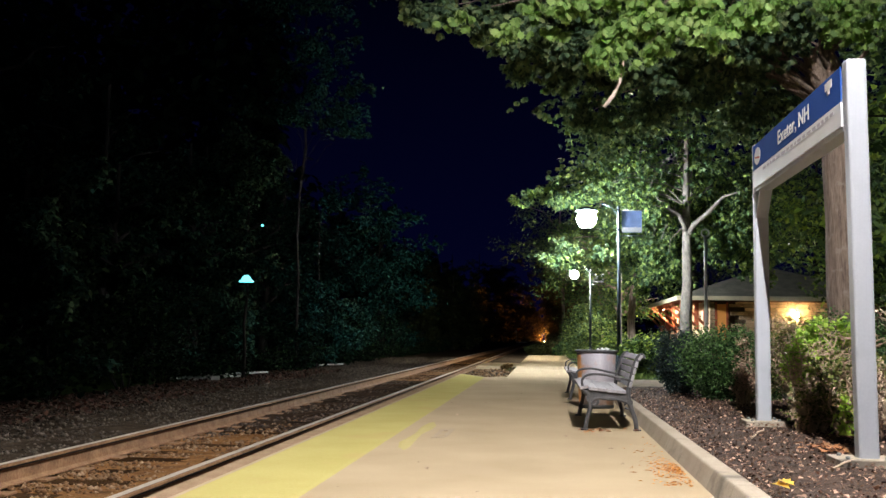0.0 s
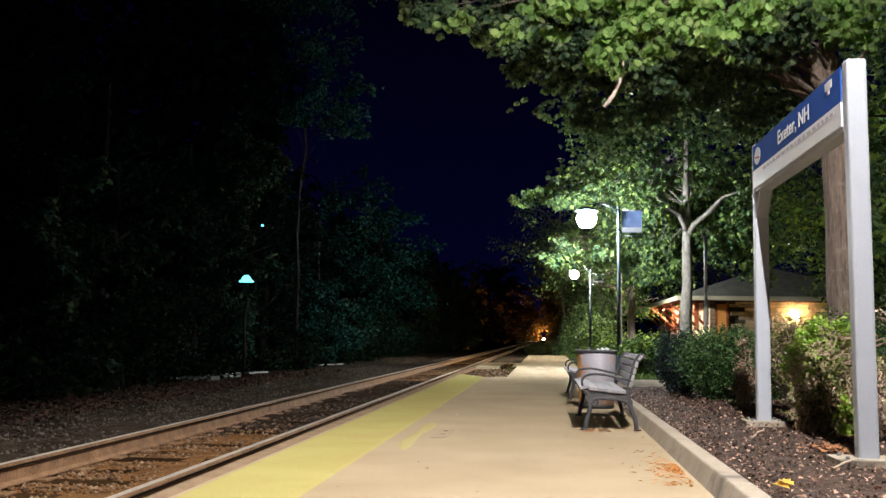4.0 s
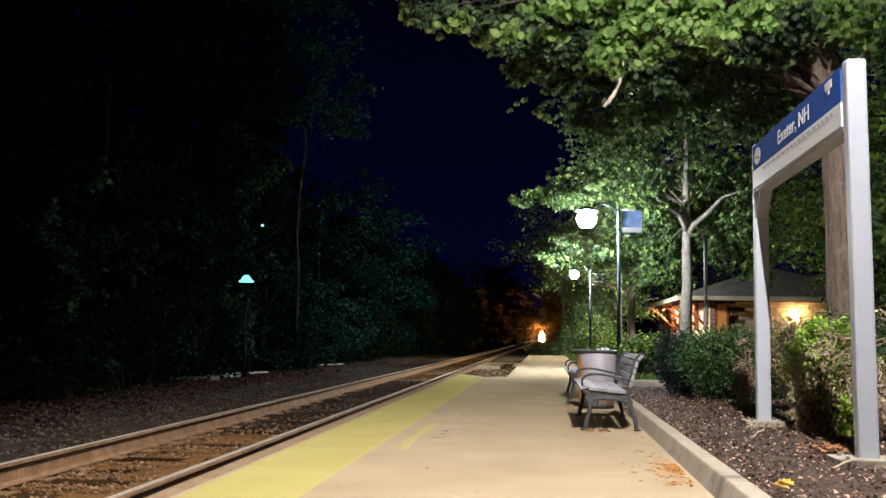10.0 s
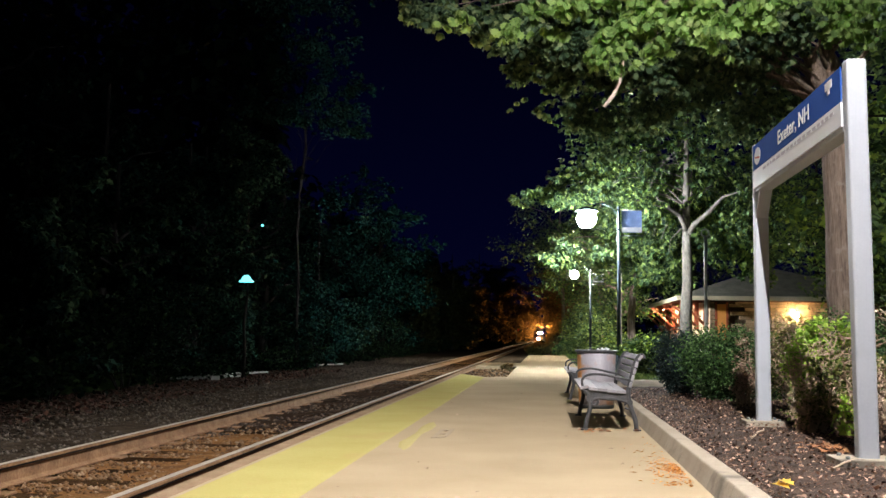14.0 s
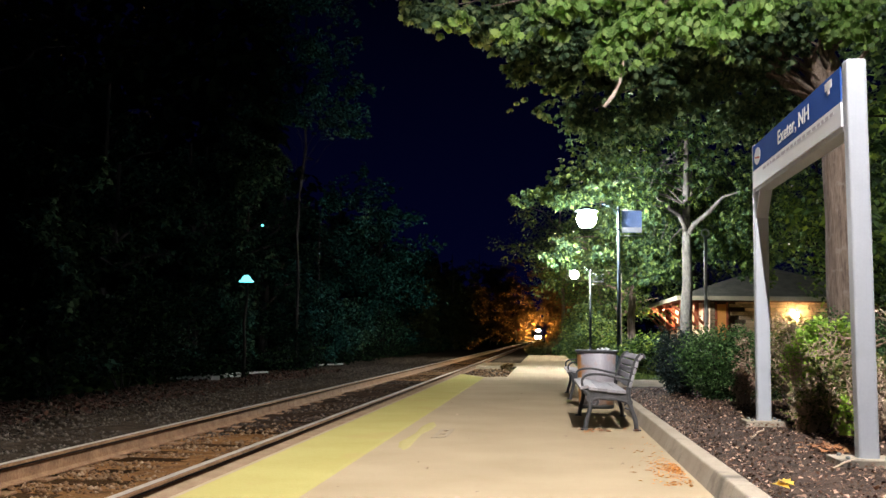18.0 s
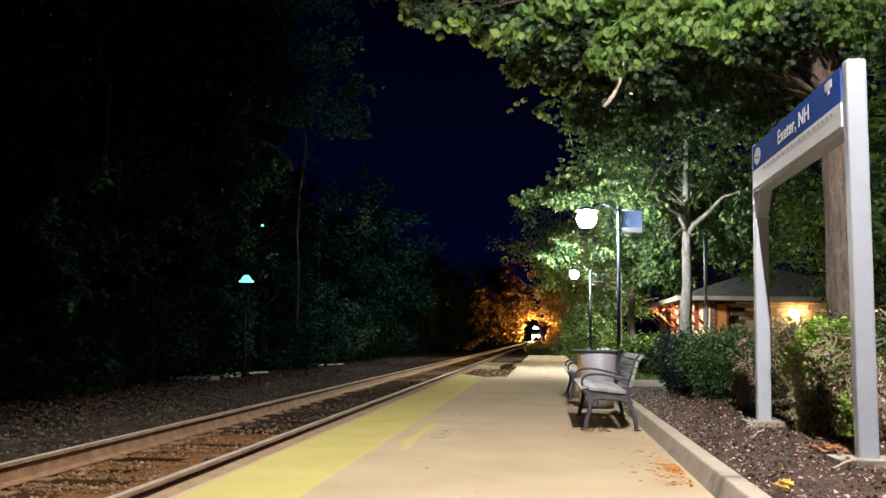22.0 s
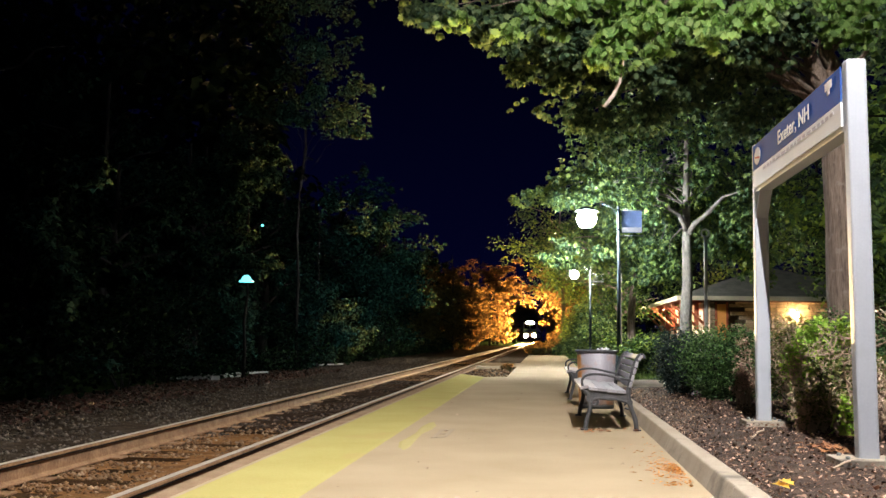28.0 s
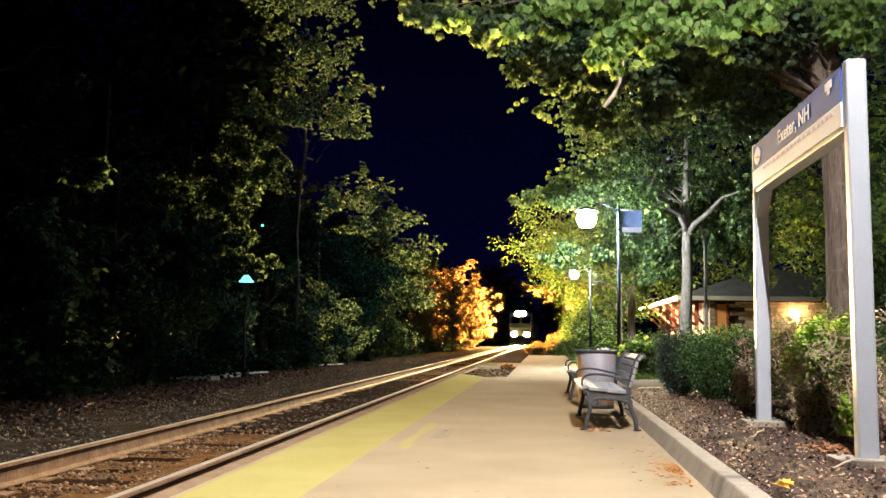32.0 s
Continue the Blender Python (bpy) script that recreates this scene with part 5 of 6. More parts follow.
    # distance beyond the bend, with the unlit darkness put into the leaf colour
    g = np.random.default_rng(55)
    for nm, sx, n in (("far_woods", -1, 9000), ("far_wood", 1, 9000)):
        y = g.uniform(110, 900, n)
        x = sx * (10.5 + np.abs(g.normal(0, 9, n))) - 2.5 + 1.1e-5 * np.maximum(0, y - 300) ** 2
        if sx > 0:
            x += 1.5
        z = g.uniform(0, 1, n) ** 0.8 * (9 + 4 * np.sin(y * 0.13)) - 2.6e-5 * np.maximum(0, y - 330) ** 2
        stuff("far_woods", leaf_mesh("far_woods", np.stack([x, y, z], 1), 1.1, M["unlitleaf"], PLAIN, seed=56), "distant woods lining the track, darkness painted into the leaves", "woods")


# ---- shrubs and litter ----
def shrub(name, label, base, rad, h, n, material, size, seed, group="", twigs=7, twigmat=None, outline=RHOMB, boxy=0.0, waist=1.0):
    s = thing(name, label, "shrub", pose(*base), group)
    g = np.random.default_rng(seed)
    k = max(10, n // 40)
    u = g.normal(0, 1, (k, 3))
    u /= np.linalg.norm(u, axis=1)[:, None]
    if boxy:
        u = u / (np.abs(u).max(1) ** boxy)[:, None]
    c = u * np.array([rad, rad, h / 2]) * g.uniform(0.55, 0.95, k)[:, None] + np.array([0, 0, h / 2])
    pick = g.integers(0, k, n)
    p = c[pick] + g.normal(0, 1, (n, 3)) * np.array([rad, rad, h / 2]) * 0.17
    p[:, 2] = np.maximum(p[:, 2], 0.03)
    p[:, :2] *= (waist + (1 - waist) * np.clip(p[:, 2] / (0.5 * h), 0, 1))[:, None]
    for i in range(twigs):
        a = g.uniform(0, 6.28)
        e = (rad * 0.75 * math.cos(a), rad * 0.75 * math.sin(a), h * g.uniform(0.6, 0.95))
        part("stem", Shape().tube(limb_points((0.08 * math.cos(a), 0.08 * math.sin(a), -0.03), e, 0.6, seed * 9 + i, 4), [0.018, 0.015, 0.012, 0.008, 0.005], 5), twigmat or M["darkbark"], s)
    part("foliage", leaf_mesh("foliage", p, size, material, outline, droop=0.0, seed=seed, tumble=1.6), None, s, "dense small leaves")
    return s


def dry_shrub(base, rad, h, seed, label, leaf_share=600, stems=26):
    """A shrub of bare forking tan twigs with a few leaves left."""
    s = thing("azalea_shrub", label, "shrub", pose(*base), "shrubs behind the sign")
    r = random.Random(seed)
    tips = []
    for i in range(stems):
        a = r.uniform(0, 6.28)
        out = rad * r.uniform(0.35, 1.0)
        e = Vector((out * math.cos(a), out * math.sin(a), h * r.uniform(0.35, 0.95)))
        pts = limb_points((0.1 * math.cos(a), 0.1 * math.sin(a), -0.03), e, 0.4, seed * 7 + i, 5)
        sh = Shape().tube(pts, [0.014, 0.012, 0.010, 0.008, 0.006, 0.0045], 5)
        for k in range(8):
            b = pts[r.choice((2, 3, 4, 5))]
            e2 = b + Vector((r.uniform(-1, 1), r.uniform(-1, 1), r.uniform(-0.1, 1.0))) * rad * 0.4
            q = limb_points(b, e2, 0.3, seed * 70 + i * 9 + k, 3)
            sh.tube(q, [0.007, 0.006, 0.005, 0.0035], 4)
            tips.append(e2)
            e3 = q[2] + Vector((r.uniform(-1, 1), r.uniform(-1, 1), r.uniform(0, 1.0))) * rad * 0.22
            sh.tube([q[2], e3], [0.006, 0.004], 4)
            tips.append(e3)
        part("stem", sh, M["twig"], s, "bare forking tan stem")
    g = np.random.default_rng(seed)
    t = np.array([tuple(p) for p in tips])
    p = t[g.integers(0, len(t), leaf_share)] + g.normal(0, 0.035, (leaf_share, 3))
    part("dry_leaves", leaf_mesh("dry_leaves", p, 0.035, M["dryleaf"], PLAIN, droop=0.1, seed=seed), None, s, "sparse dull dry leaves")
    return s, t


def build_planting():
    shrub("clipped_shrub", "dense dark green clipped shrub in mulch", (2.5, 14.8, 0.09), 0.60, 1.02, 12000, M["hedgeleaf"], 0.04, 61, "clipped shrubs", boxy=0.5, waist=0.45)
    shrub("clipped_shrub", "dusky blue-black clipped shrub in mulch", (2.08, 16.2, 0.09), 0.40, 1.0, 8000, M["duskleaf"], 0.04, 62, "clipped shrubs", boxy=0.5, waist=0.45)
    shrub("clipped_shrub", "dense dark green clipped shrub in mulch", (3.15, 15.2, 0.09), 0.55, 1.0, 8000, M["hedgeleaf"], 0.04, 63, "clipped shrubs", boxy=0.5, waist=0.45)
    shrub("clipped_shrub", "dense dark green clipped shrub in mulch", (3.9, 13.8, 0.09), 0.7, 1.2, 9000, M["hedgeleaf"], 0.04, 64, "clipped shrubs", boxy=0.5, waist=0.45)
    dry_shrub((2.56, 13.5, 0.10), 0.16, 0.86, 71, "dried tan shrub beside the clipped shrubs", 1500, 10)
    s, tips = dry_shrub((2.84, 10.5, 0.10), 0.5, 1.0, 72, "half-bare azalea of tan twigs behind the sign", 900, 28)
    g = np.random.default_rng(9)
    c = g.normal(0, 1, (40, 3)) * np.array([0.15, 0.08, 0.12]) + np.array([-0.12, 0.30, 0.76])
    c[:, 2] += 0.4 * (c[:, 0] + 0.12)
    c[:, 0] = np.maximum(c[:, 0], -0.30)
    p = c[g.integers(0, len(c), 3600)] + g.normal(0, 1, (3600, 3)) * np.array([0.045, 0.05, 0.04])
    part("green_leaves", leaf_mesh("green_leaves", p, 0.05, M["brightleaf"], PLAIN, droop=0.1, seed=77, tumble=1.5), None, s, "fresh bright green leaves")
    s, tips = dry_shrub((3.15, 8.2, 0.10), 0.5, 1.1, 73, "bare tan shrub behind the sign post", 300, 26)
    s, tips = dry_shrub((2.98, 12.3, 0.10), 0.48, 1.08, 74, "dry tan shrub behind the azalea", 2600, 34)
    p = tips[g.integers(0, len(tips), 2600)] + g.normal(0, 0.05, (2600, 3))
    part("green_leaves", leaf_mesh("green_leaves", p, 0.045, M["oliveleaf"], PLAIN, droop=0.1, seed=90, tumble=1.5), None, s, "small olive green leaves")
    s, tips = dry_shrub((2.86, 9.95, 0.10), 0.34, 0.72, 91, "spreading azalea of tan twigs and olive leaves", 320, 24)
    p = tips[g.integers(0, len(tips), 1500)] + g.normal(0, 0.045, (1500, 3))
    part("green_leaves", leaf_mesh("green_leaves", p, 0.045, M["oliveleaf"], PLAIN, droop=0.1, seed=92, tumble=1.5), None, s, "small olive green leaves")
    dry_shrub((3.7, 9.6, 0.10), 0.6, 1.2, 75, "bare tan shrub at the back of the bed", 500, 22)
    s, tips = dry_shrub((2.78, 9.7, 0.10), 0.30, 0.66, 76, "low sprawling azalea of tan twigs and olive leaves", 260, 24)
    p = tips[g.integers(0, len(tips), 1700)] + g.normal(0, 0.045, (1700, 3))
    part("green_leaves", leaf_mesh("green_leaves", p, 0.045, M["oliveleaf"], PLAIN, droop=0.1, seed=78, tumble=1.5), None, s, "small olive green leaves")
    s, tips = dry_shrub((2.47, 9.9, 0.10), 0.20, 0.48, 79, "low sprawl of bare tan twigs behind the sign", 160, 30)
    p = tips[g.integers(0, len(tips), 500)] + g.normal(0, 0.04, (500, 3))
    part("green_leaves", leaf_mesh("green_leaves", p, 0.04, M["oliveleaf"], PLAIN, droop=0.1, seed=80, tumble=1.5), None, s, "small olive green leaves")
    dry_shrub((2.88, 9.0, 0.10), 0.36, 0.66, 93, "bare sprawling tan twigs beside the sign post", 220, 26)
    # broad bright leaves of a seedling at the foot of the near post
    sd = thing("oak_seedling", "small seedling with broad lime-green leaves", "plant", pose(2.65, 9.5, 0.10))
    part("stem", Shape().tube([(0, 0, -0.02), (0.01, 0, 0.15), (-0.01, 0.02, 0.36)], [0.006, 0.005, 0.003], 5), M["twig"], sd)
    p = np.array([(-0.02, 0, 0.34), (0.0, 0.02, 0.30), (-0.03, -0.02, 0.38), (0.02, 0, 0.36), (-0.02, 0.03, 0.16), (0.0, -0.02, 0.13), (-0.04, 0, 0.30), (0.01, 0.03, 0.40), (0.03, -0.01, 0.14), (-0.06, -0.02, 0.22), (-0.05, 0.02, 0.05), (-0.03, -0.03, 0.27), (-0.06, 0, 0.10)])
    part("leaves", leaf_mesh("leaves", p, 0.175, M["seedleaf"], OAK, droop=0.8, seed=79, tumble=1.5), None, sd)
    # shrubs at the far end of the platform
    for i, (x, y, rad, h, n) in enumerate(((2.6, 52, 1.0, 2.2, 1800), (1.9, 58.5, 1.1, 2.0, 2000), (2.9, 60, 1.4, 3.6, 2600), (2.2, 63, 1.2, 2.6, 2200), (2.35, 68, 1.3, 3.4, 2200), (2.5, 76, 1.4, 3.0, 2000), (3.3, 44, 0.9, 1.25, 1800), (3.0, 36, 0.8, 1.0, 1800), (3.4, 32, 0.8, 0.95, 1800), (2.6, 28.0, 0.6, 1.0, 1600), (4.2, 40, 1.0, 1.2, 1800), (0.75, 58.2, 0.42, 0.75, 700), (1.25, 58.6, 0.5, 1.0, 800))):
        shrub("platform_shrub", "leafy green shrub beyond the platform lamps", (x, y, -0.05), rad, h, n, M["mapleleaf"], 0.13, 300 + i, "shrubs by the platform end", outline=PLAIN)
    # rank weeds where the platform gives out
    for i, (x, y, rad, h, n) in enumerate(((0.55, 59.5, 0.55, 1.0, 1200), (-0.35, 62.5, 0.6, 0.7, 1000), (-0.95, 67.0, 0.6, 0.6, 800), (0.6, 70.0, 0.7, 1.05, 1100), (-0.3, 78.0, 0.8, 0.75, 900), (0.9, 86.0, 1.0, 1.3, 1200), (-0.5, 95.0, 0.8, 0.7, 800), (1.4, 112.0, 1.2, 1.8, 1200), (1.6, 140.0, 1.3, 2.0, 1200), (2.0, 185.0, 1.6, 2.4, 1200), (-1.12, 33.6, 0.16, 0.2, 150), (-1.35, 35.4, 0.15, 0.15, 120), (0.75, 300.0, 0.8, 2.2, 900), (-1.27, 300.0, 0.22, 2.3, 90))):
        shrub("lineside_weeds", "rank weeds beside the track past the platform", (x, y, -0.15), rad, h, n, M["haloleaf"], 0.11 if y < 90 else 0.2, 400 + i, "weeds by the line", outline=PLAIN, twigs=5)
    # litter
    g = np.random.default_rng(81)
    n = 15000
    x, y = 1.25 + 3.4 * g.uniform(0, 1, n) ** 1.3, 5.0 + 12.5 * g.uniform(0, 1, n) ** 1.3
    z = 0.112 + 0.04 * np.minimum(1, (x - 1.22) / 0.5)
    stuff("leaf_litter", leaf_mesh("leaf_litter", np.stack([x, y, z], 1), 0.024, M["litter"], PLAIN, seed=82, spread=0.7, droop=0.0), "brown dead leaves and bark chips on mulch", "leaf litter")
    n = 460
    x = 0.98 - np.abs(g.normal(0, 0.15, n))
    y = 6.9 + np.abs(g.normal(0, 1.1, n))
    drift = g.uniform(0, 1, n) < 0.55
    x[drift] = np.minimum(0.97, 0.93 + g.normal(0, 0.075, drift.sum()))
    y[drift] = 7.74 + g.normal(0, 0.28, drift.sum())
    stuff("curb_litter", leaf_mesh("curb_litter", np.stack([x, y, np.full(n, 0.012)], 1), 0.035, M["orangeleaf"], NEEDLE, flat=True, seed=83, spread=0.6), "thin orange leaf scraps swept against the curb", "leaf litter")
    n = 45
    x, y = g.uniform(-1.4, 1.0, n), g.uniform(5.5, 24, n)
    stuff("platform_litter", leaf_mesh("platform_litter", np.stack([x, y, np.full(n, 0.01)], 1), 0.035, M["litter"], PLAIN, flat=True, seed=84, spread=0.6), "few small dead leaves on the platform", "leaf litter")
    n = 16
    x, y = g.uniform(0.42, 1.0, n), 10.85 + g.normal(0, 0.1, n)
    stuff("bench_litter", leaf_mesh("bench_litter", np.stack([x, y, np.full(n, 0.015)], 1), 0.08, M["pileleaf"], OAK, flat=True, seed=87), "dry brown leaves blown under the bench", "leaf litter")
    fl = thing("fallen_leaf", "curled yellow oak leaf on the mulch", "leaf")
    part("blade", leaf_mesh("blade", [(1.36, 5.94, 0.15), (1.39, 5.96, 0.165)], 0.13, M["yellowleaf"], OAK, flat=True, seed=6), None, fl)
    n = 55
    x, y = 2.20 + g.normal(0, 0.13, n), 8.0 + g.normal(0, 0.22, n)
    stuff("leaf_pile", leaf_mesh("leaf_pile", np.stack([x, y, np.full(n, 0.17)], 1), 0.085, M["pileleaf"], OAK, flat=True, seed=85), "drift of orange oak leaves behind the post", "leaf litter")
    n = 6500
    x, y = -9.2 + 2.3 * g.uniform(0, 1, n) ** 1.4, 11.0 + 24 * g.uniform(0, 1, n) ** 1.2
    stuff("wood_litter", leaf_mesh("wood_litter", np.stack([x, y, np.full(n, -0.245)], 1), 0.075, M["redlitter"], PLAIN, seed=86, spread=0.6, droop=0.0), "dull red-brown fallen leaves at the wood's edge", "leaf litter")
    for (ax, ay), (bx, by) in (((1.81, 6.81), (2.29, 7.52)), ((2.42, 10.36), (2.75, 10.93)), ((1.73, 8.90), (2.01, 9.77)), ((2.49, 15.51), (2.88, 16.59))):
        tw = thing("fallen_twig", "thin tan twig lying on the mulch", "twig", pose(ax, ay, 0.15), "twigs on the mulch")
        part("stem", Shape().tube(limb_points((0, 0, 0), (bx - ax, by - ay, 0.01), 0.3, int(ax * 100), 5, 0.06), [0.009, 0.008, 0.008, 0.007, 0.006, 0.004], 6), M["twig"], tw)
    # old boards by the wood
    for x, y, ln, yaw, tilt in ((-9.1, 27.0, 2.6, 62, 3), (-9.35, 29.4, 2.4, 66, 5), (-8.9, 30.6, 1.1, 58, 0), (-8.6, 40.2, 2.3, 75, 4), (-9.0, 26.2, 0.9, 20, 55)):
        b = thing("old_board", "bleached old board lying in the weeds", "board", pose(x, y, -0.2, tilt, 0, yaw), "discarded boards")
        part("plank", Shape().box(-ln / 2, ln / 2, -0.07, 0.07, -0.025, 0.025), M["board"], b, bevel=0.01)


# ---- station building ----
def build_station():
    st = thing("station_building", "low stone station with grey roof and red brackets", "building", pose(0, 0, 0))
    x0, x1, y0, y1 = 8.0, 16.5, 51.2, 73.0
    w = Shape().box(x0 + 0.06, x1, y0 + 0.06, y1, -0.1, 2.95)
    wall = part("wall", w, M["mortar"], st, "brown stone wall")
    side = Shape().box(x0 + 0.02, x0 + 0.055, y0 + 0.1, y1, 0.0, 2.9)
    part("side_panel", side, M["plaster"], wall, "pale plastered wall under the canopy")
    # roof with a deep overhang on the track side
    rf = Shape()
    ex0, ex1, ey0, ey1, ez, rz = 6.35, 17.2, 50.2, 74.0, 3.06, 4.9
    rf.add([(ex0, ey0, ez), (ex1, ey0, ez), (ex1, ey1, ez), (ex0, ey1, ez), (11.8, 56.0, rz), (11.8, 68.0, rz)], [(0, 1, 4), (1, 2, 5, 4), (2, 3, 5), (3, 0, 4, 5)])
    rf.add([(ex0, ey0, ez - 0.04), (ex1, ey0, ez - 0.04), (ex1, ey1, ez - 0.04), (ex0, ey1, ez - 0.04)], [(3, 2, 1, 0)])
    roof = part("roof", rf, M["roof"], st, "grey shingled hip roof")
    part("soffit", Shape().box(ex0 + 0.05, ex1 - 0.05, ey0 + 0.05, ey1 - 0.05, ez - 0.10, ez - 0.05), M["redwood"], st, "red timber soffit")
    part("fascia", Shape().box(ex0 - 0.03, ex1, ey0 - 0.03, ey0 + 0.02, ez - 0.19, ez + 0.015), M["fascia"], roof, "cream fascia board")
    part("fascia", Shape().box(ex0 - 0.03, ex0 + 0.02, ey0 + 0.025, ey1, ez - 0.19, ez + 0.015), M["fascia"], roof, "cream fascia board")
    for i in range(7):
        y = y0 + 0.4 + i * 3.2
        b = Shape()
        b.box(6.5, 8.0, y - 0.09, y + 0.09, 2.78, 2.95)
        b.box(7.78, 8.0, y - 0.09, y + 0.09, 1.5, 2.78)
        b.tube([(7.80, y, 1.72), (7.5, y, 2.05), (7.1, y, 2.42), (6.68, y, 2.76)], [0.10, 0.085, 0.085, 0.10], 4)
        b.box(6.62, 6.78, y - 0.08, y + 0.08, 2.60, 2.80)
        part("bracket", b, M["redwood"], st, "slanting red timber bracket")
    for i in range(5):
        y = y0 + 6.8 + i * 3.2
        d = part("window" if i % 2 else "door", Shape().box(x0 - 0.01, x0 + 0.015, y - 0.5, y + 0.5, 0.9 if i % 2 else 0.0, 2.2), M["trainglass"], st, "dark glazed opening")
        f = Shape().box(x0 - 0.03, x0 + 0.018, y - 0.58, y - 0.502, 0.0, 2.28).box(x0 - 0.03, x0 + 0.018, y + 0.502, y + 0.58, 0.0, 2.28).box(x0 - 0.03, x0 + 0.018, y - 0.5, y + 0.5, 2.202, 2.28)
        part("frame", f, M["redwood"], d)
    dr = part("door", Shape().box(8.38, 8.80, y0 - 0.06, y0 - 0.02, 0.0, 2.72), M["door"], st, "orange-lit timber door", bevel=0.008)
    part("frame", Shape().box(8.28, 8.375, y0 - 0.07, y0 - 0.02, 0.0, 2.8).box(8.805, 8.90, y0 - 0.07, y0 - 0.02, 0.0, 2.8), M["redwood"], dr)
    wl_ = part("wall_lamp", Shape().lathe([(0.0, 0.16), (0.10, 0.10), (0.13, -0.05), (0.08, -0.16), (0.0, -0.18)], (12.1, y0 - 0.28, 2.2), 14), M["wallglow"], st, "glowing amber wall lamp")
    part("bracket", Shape().tube([(12.1, y0 - 0.02, 2.45), (12.1, y0 - 0.2, 2.5), (12.1, y0 - 0.28, 2.36)], 0.02, 6), M["iron"], wl_)
    # lamps added out of sight behind the fascia, to brighten brackets and wall
    for y in (55.5, 64.0):
        part("canopy_lamp", Shape().lathe([(0.0, 0.0), (0.07, 0.0), (0.08, -0.03), (0.0, -0.05)], (7.35, y, 2.955), 12), M["porchglow"], st, "added unseen lamp brightening the brackets under the canopy")
    # coursed stones of the end wall, with a gap for the door
    r = random.Random(5)
    z = 0.0
    while z < 2.8:
        h = r.choice((0.16, 0.2, 0.24))
        x = x0
        while x < 14.2:
            ln = r.uniform(0.4, 1.05)
            if not (x + ln > 8.26 and x < 8.92):
                s = Shape().box(x + 0.012, x + ln - 0.012, y0 - 0.02 - r.uniform(0, 0.03), y0 + 0.055, z + 0.01, min(z + h, 2.84) - 0.01)
                part("stone", s, M["stone"], wall, bevel=0.012)
            elif x < 8.26 and 8.26 - x > 0.15:
                s = Shape().box(x + 0.012, 8.25, y0 - 0.02 - r.uniform(0, 0.03), y0 + 0.055, z + 0.01, min(z + h, 2.84) - 0.01)
                part("stone", s, M["stone"], wall, bevel=0.012)
            x += ln
        z += h


# ---- train ----
def barrel(r, length):
    """An open tube with a closed back, its mouth towards +z."""
    return Shape().lathe([(0.0, 0.0), (r + 0.015, 0.0), (r + 0.015, length), (r, length), (r, 0.006), (0.0, 0.006)], sides=20)


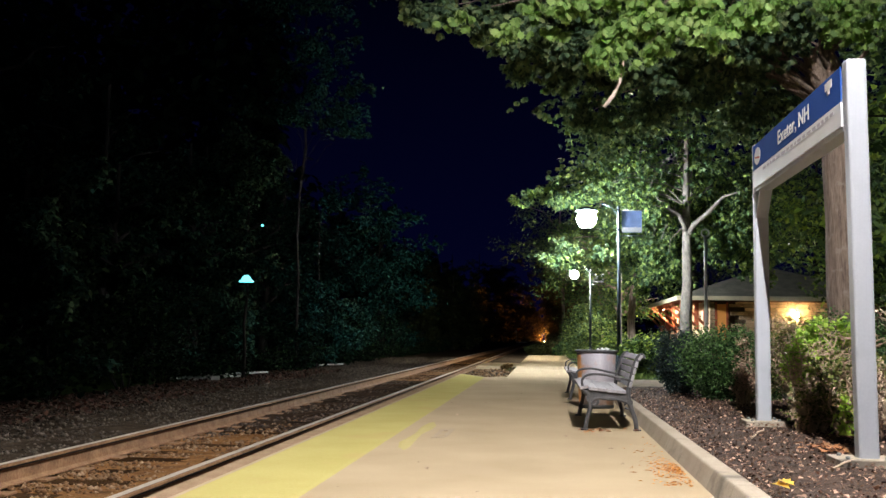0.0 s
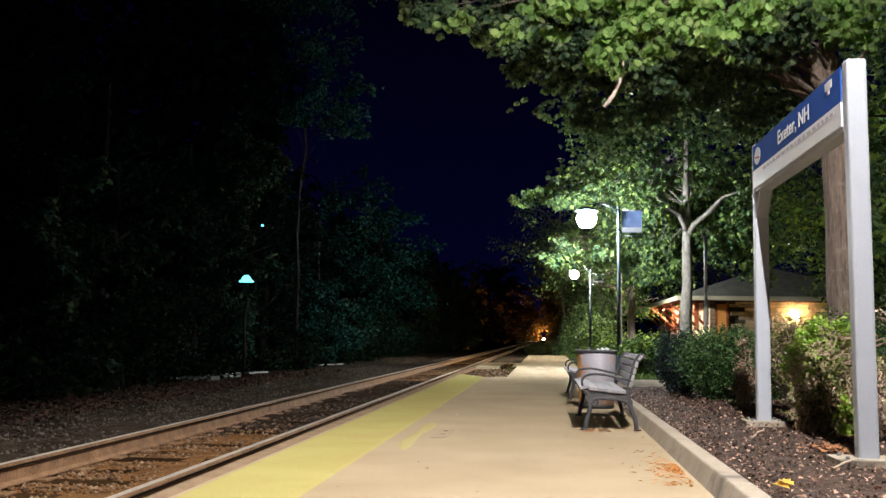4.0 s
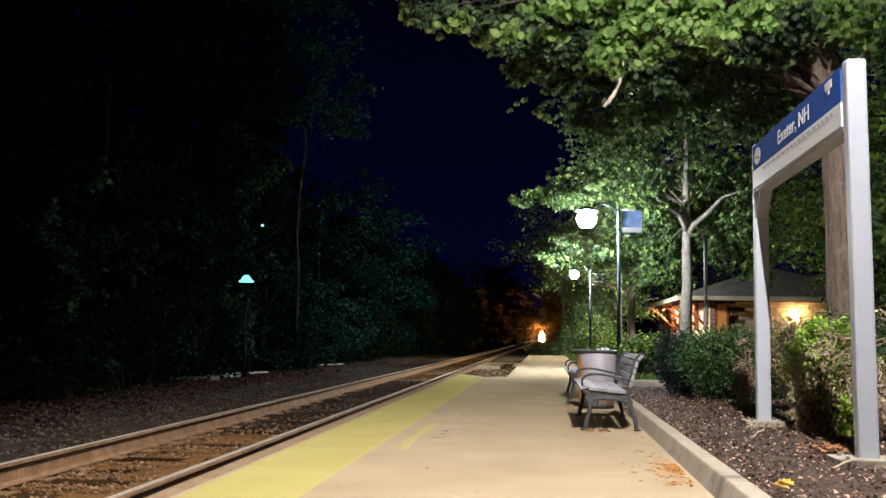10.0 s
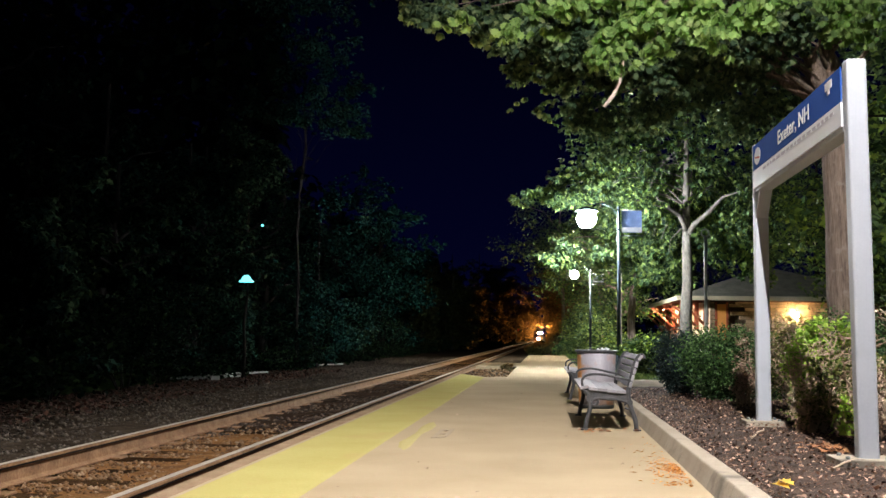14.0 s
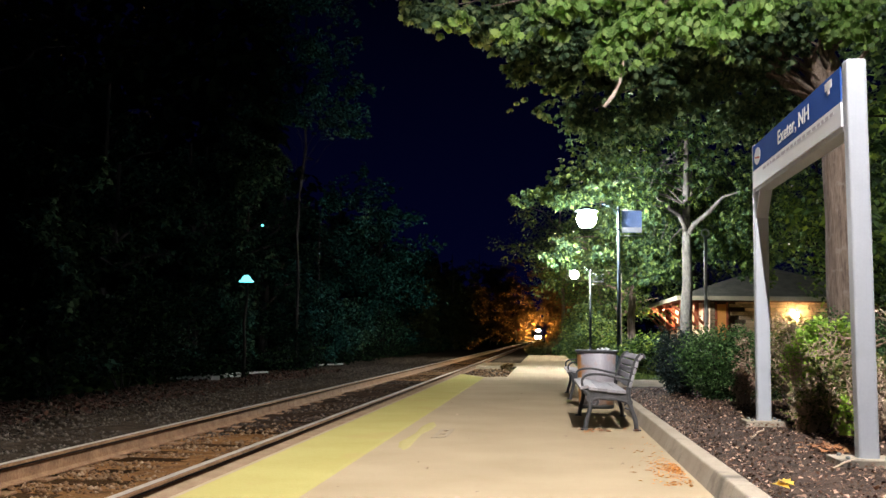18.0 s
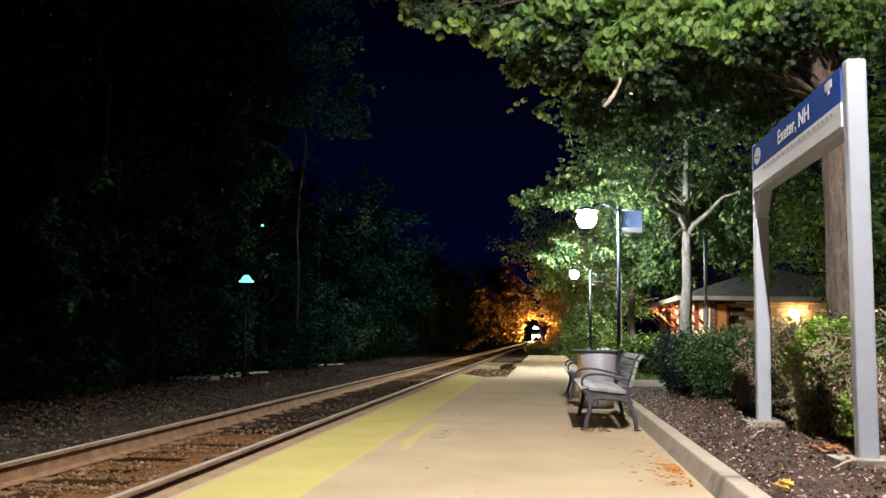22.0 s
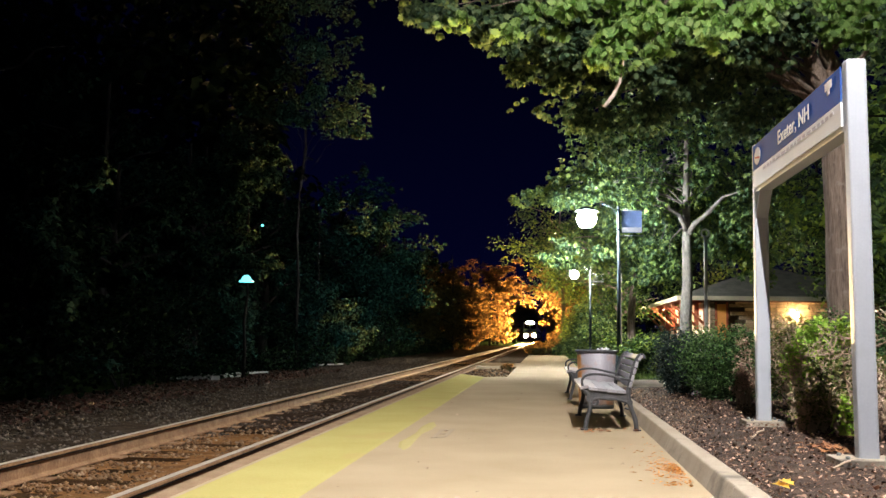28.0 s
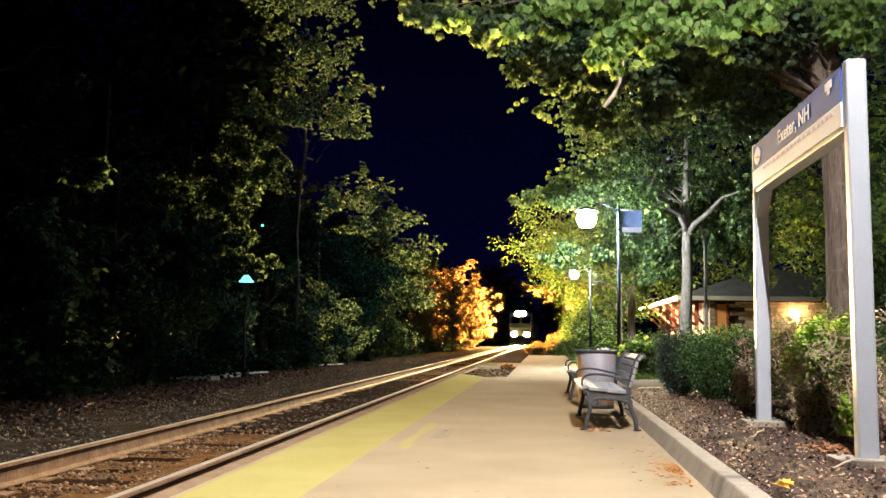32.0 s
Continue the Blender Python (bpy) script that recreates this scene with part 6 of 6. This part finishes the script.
def build_train():
    lo = thing("locomotive", "passenger locomotive with blazing headlights and dark body", "locomotive")
    # front at y = 0, body behind it; z = 0 is the rail's top
    nose = [(0.0, 1.25), (0.0, 2.35), (0.55, 2.75), (1.35, 4.15), (1.7, 4.4), (17.0, 4.4), (17.0, 1.25)]
    part("body", Shape().prism(nose, -1.5, 1.5, "x"), M["trainpaint"], lo, "grey steel body", bevel=0.08)
    part("stripe", Shape().box(-1.508, 1.508, 1.0, 17.0, 1.5, 2.1), M["trainblue"], lo, "dark blue side stripe")
    part("underframe", Shape().box(-1.4, 1.4, 0.25, 16.9, 0.75, 1.3), M["trainblack"], lo)
    part("pilot", Shape().prism([(-0.25, 0.15), (-0.05, 1.2), (0.4, 1.25), (0.4, 0.15)], -1.35, 1.35, "x"), M["trainblack"], lo, "black pilot plough", bevel=0.03)
    part("coupler", Shape().box(-0.15, 0.15, -0.5, 0.0, 0.72, 1.02), M["trainblack"], lo, bevel=0.03)
    for sx in (-1, 1):
        s = Shape()
        s.add([(sx * 0.12, 0.66, 2.93), (sx * 1.3, 0.66, 2.93), (sx * 1.3, 1.20, 3.87), (sx * 0.12, 1.20, 3.87), (sx * 0.12, 0.60, 2.96), (sx * 1.3, 0.60, 2.96), (sx * 1.3, 1.14, 3.9), (sx * 0.12, 1.14, 3.9)],
              [(4, 5, 6, 7), (0, 3, 2, 1), (0, 1, 5, 4), (1, 2, 6, 5), (2, 3, 7, 6), (3, 0, 4, 7)])
        part("windscreen", s, M["trainglass"], lo, "dark windscreen pane")
        # barrel added to narrow the beam, lens enlarged to suggest its glare
        d = part("ditch_lamp", barrel(0.31, 0.7), M["trainblack"], lo, "added black barrel narrowing the ditch lamp's beam", at=pose(sx * 0.85, -0.02, 1.42, 90, 0, 0))
        part("lens", Shape().lathe([(0.0, 0.045), (0.16, 0.035), (0.30, 0.012), (0.30, 0.01)], sides=16), M["ditchglow"], d, "blazing ditch lamp lens")
    for sx in (-1, 1):
        # long barrel added to narrow the beam; oversized lens suggests the glare
        h = part("headlamp", barrel(0.35, 1.25), M["trainblack"], lo, "added black barrel narrowing the headlamp's beam", at=pose(sx * 0.368, 1.45, 4.21, 90, 0, 0))
        part("lens", Shape().lathe([(0.0, 0.045), (0.18, 0.035), (0.34, 0.012), (0.34, 0.01)], sides=20), M["headglow"], h, "blazing headlamp lens")
    part("horn", Shape().tube([(0.5, 2.2, 4.5), (0.5, 1.7, 4.5)], [0.04, 0.11], 10), M["railside"], lo)
    wheel = Shape().lathe([(0.0, -0.07), (0.48, -0.07), (0.51, 0.05), (0.55, 0.06), (0.55, 0.075), (0.0, 0.075)], sides=24).mesh("wheel", M["railside"])

    def bogie(owner, y):
        b = part("bogie", Shape().box(-1.15, -0.98, y - 1.9, y + 1.9, 0.42, 0.8).box(0.98, 1.15, y - 1.9, y + 1.9, 0.42, 0.8).box(-1.0, 1.0, y - 0.2, y + 0.2, 0.5, 0.75), M["trainblack"], owner, bevel=0.03)
        for dy in (-1.3, 1.3):
            for sx in (-1, 1):
                part("wheel", wheel, None, b, at=pose(sx * 0.76, y + dy, 0.505, 0, sx * 90, 0))

    bogie(lo, 3.6), bogie(lo, 13.4)
    made = [(lo, 0.0)]
    first = None
    for k in range(5):
        if first is None:
            c = thing("passenger_coach", "dark silver passenger coach of the train", "railway coach", group="coaches")
            body = [(-1.5, 1.0), (-1.58, 1.4), (-1.55, 3.4), (-1.2, 3.95), (0, 4.1), (1.2, 3.95), (1.55, 3.4), (1.58, 1.4), (1.5, 1.0)]
            part("body", Shape().prism(body, 0.0, 25.4), M["trainpaint"], c, bevel=0.04)
            part("underframe", Shape().box(-1.3, 1.3, 0.3, 25.1, 0.7, 1.05), M["trainblack"], c)
            for sx in (-1, 1):
                for j in range(14):
                    part("window", Shape().box(min(sx * 1.52, sx * 1.59), max(sx * 1.52, sx * 1.59), 3.0 + j * 1.42, 4.1 + j * 1.42, 2.05, 2.75), M["trainglass"], c)
            bogie(c, 3.4), bogie(c, 22.0)
            first = c
        else:
            c = copy_thing(first, pose(0, 0, 0))
        made.append((c, 17.6 + 26.0 * k))
    return made


build_ground()
build_platform()
build_track()
build_sign()
build_benches()
build_lamps()
build_trees()
build_planting()
build_station()
TRAIN = build_train()


def motions():
    """The train comes up the line at a steady pace."""
    for ob, back in TRAIN:
        rows = []
        for i in range(33):
            t = float(i)
            y = 815.0 - 21.1 * t + back
            yaw = math.degrees(math.atan2(-(track_x(y + 12) - track_x(y)), 12.0))
            tip = math.degrees(math.atan2(track_z(y + 12) - track_z(y), 12.0))
            rows.append((t, pose(track_x(y), y, track_z(y) + 0.004, tip, 0, yaw)))
        walk(ob, rows)


motions()
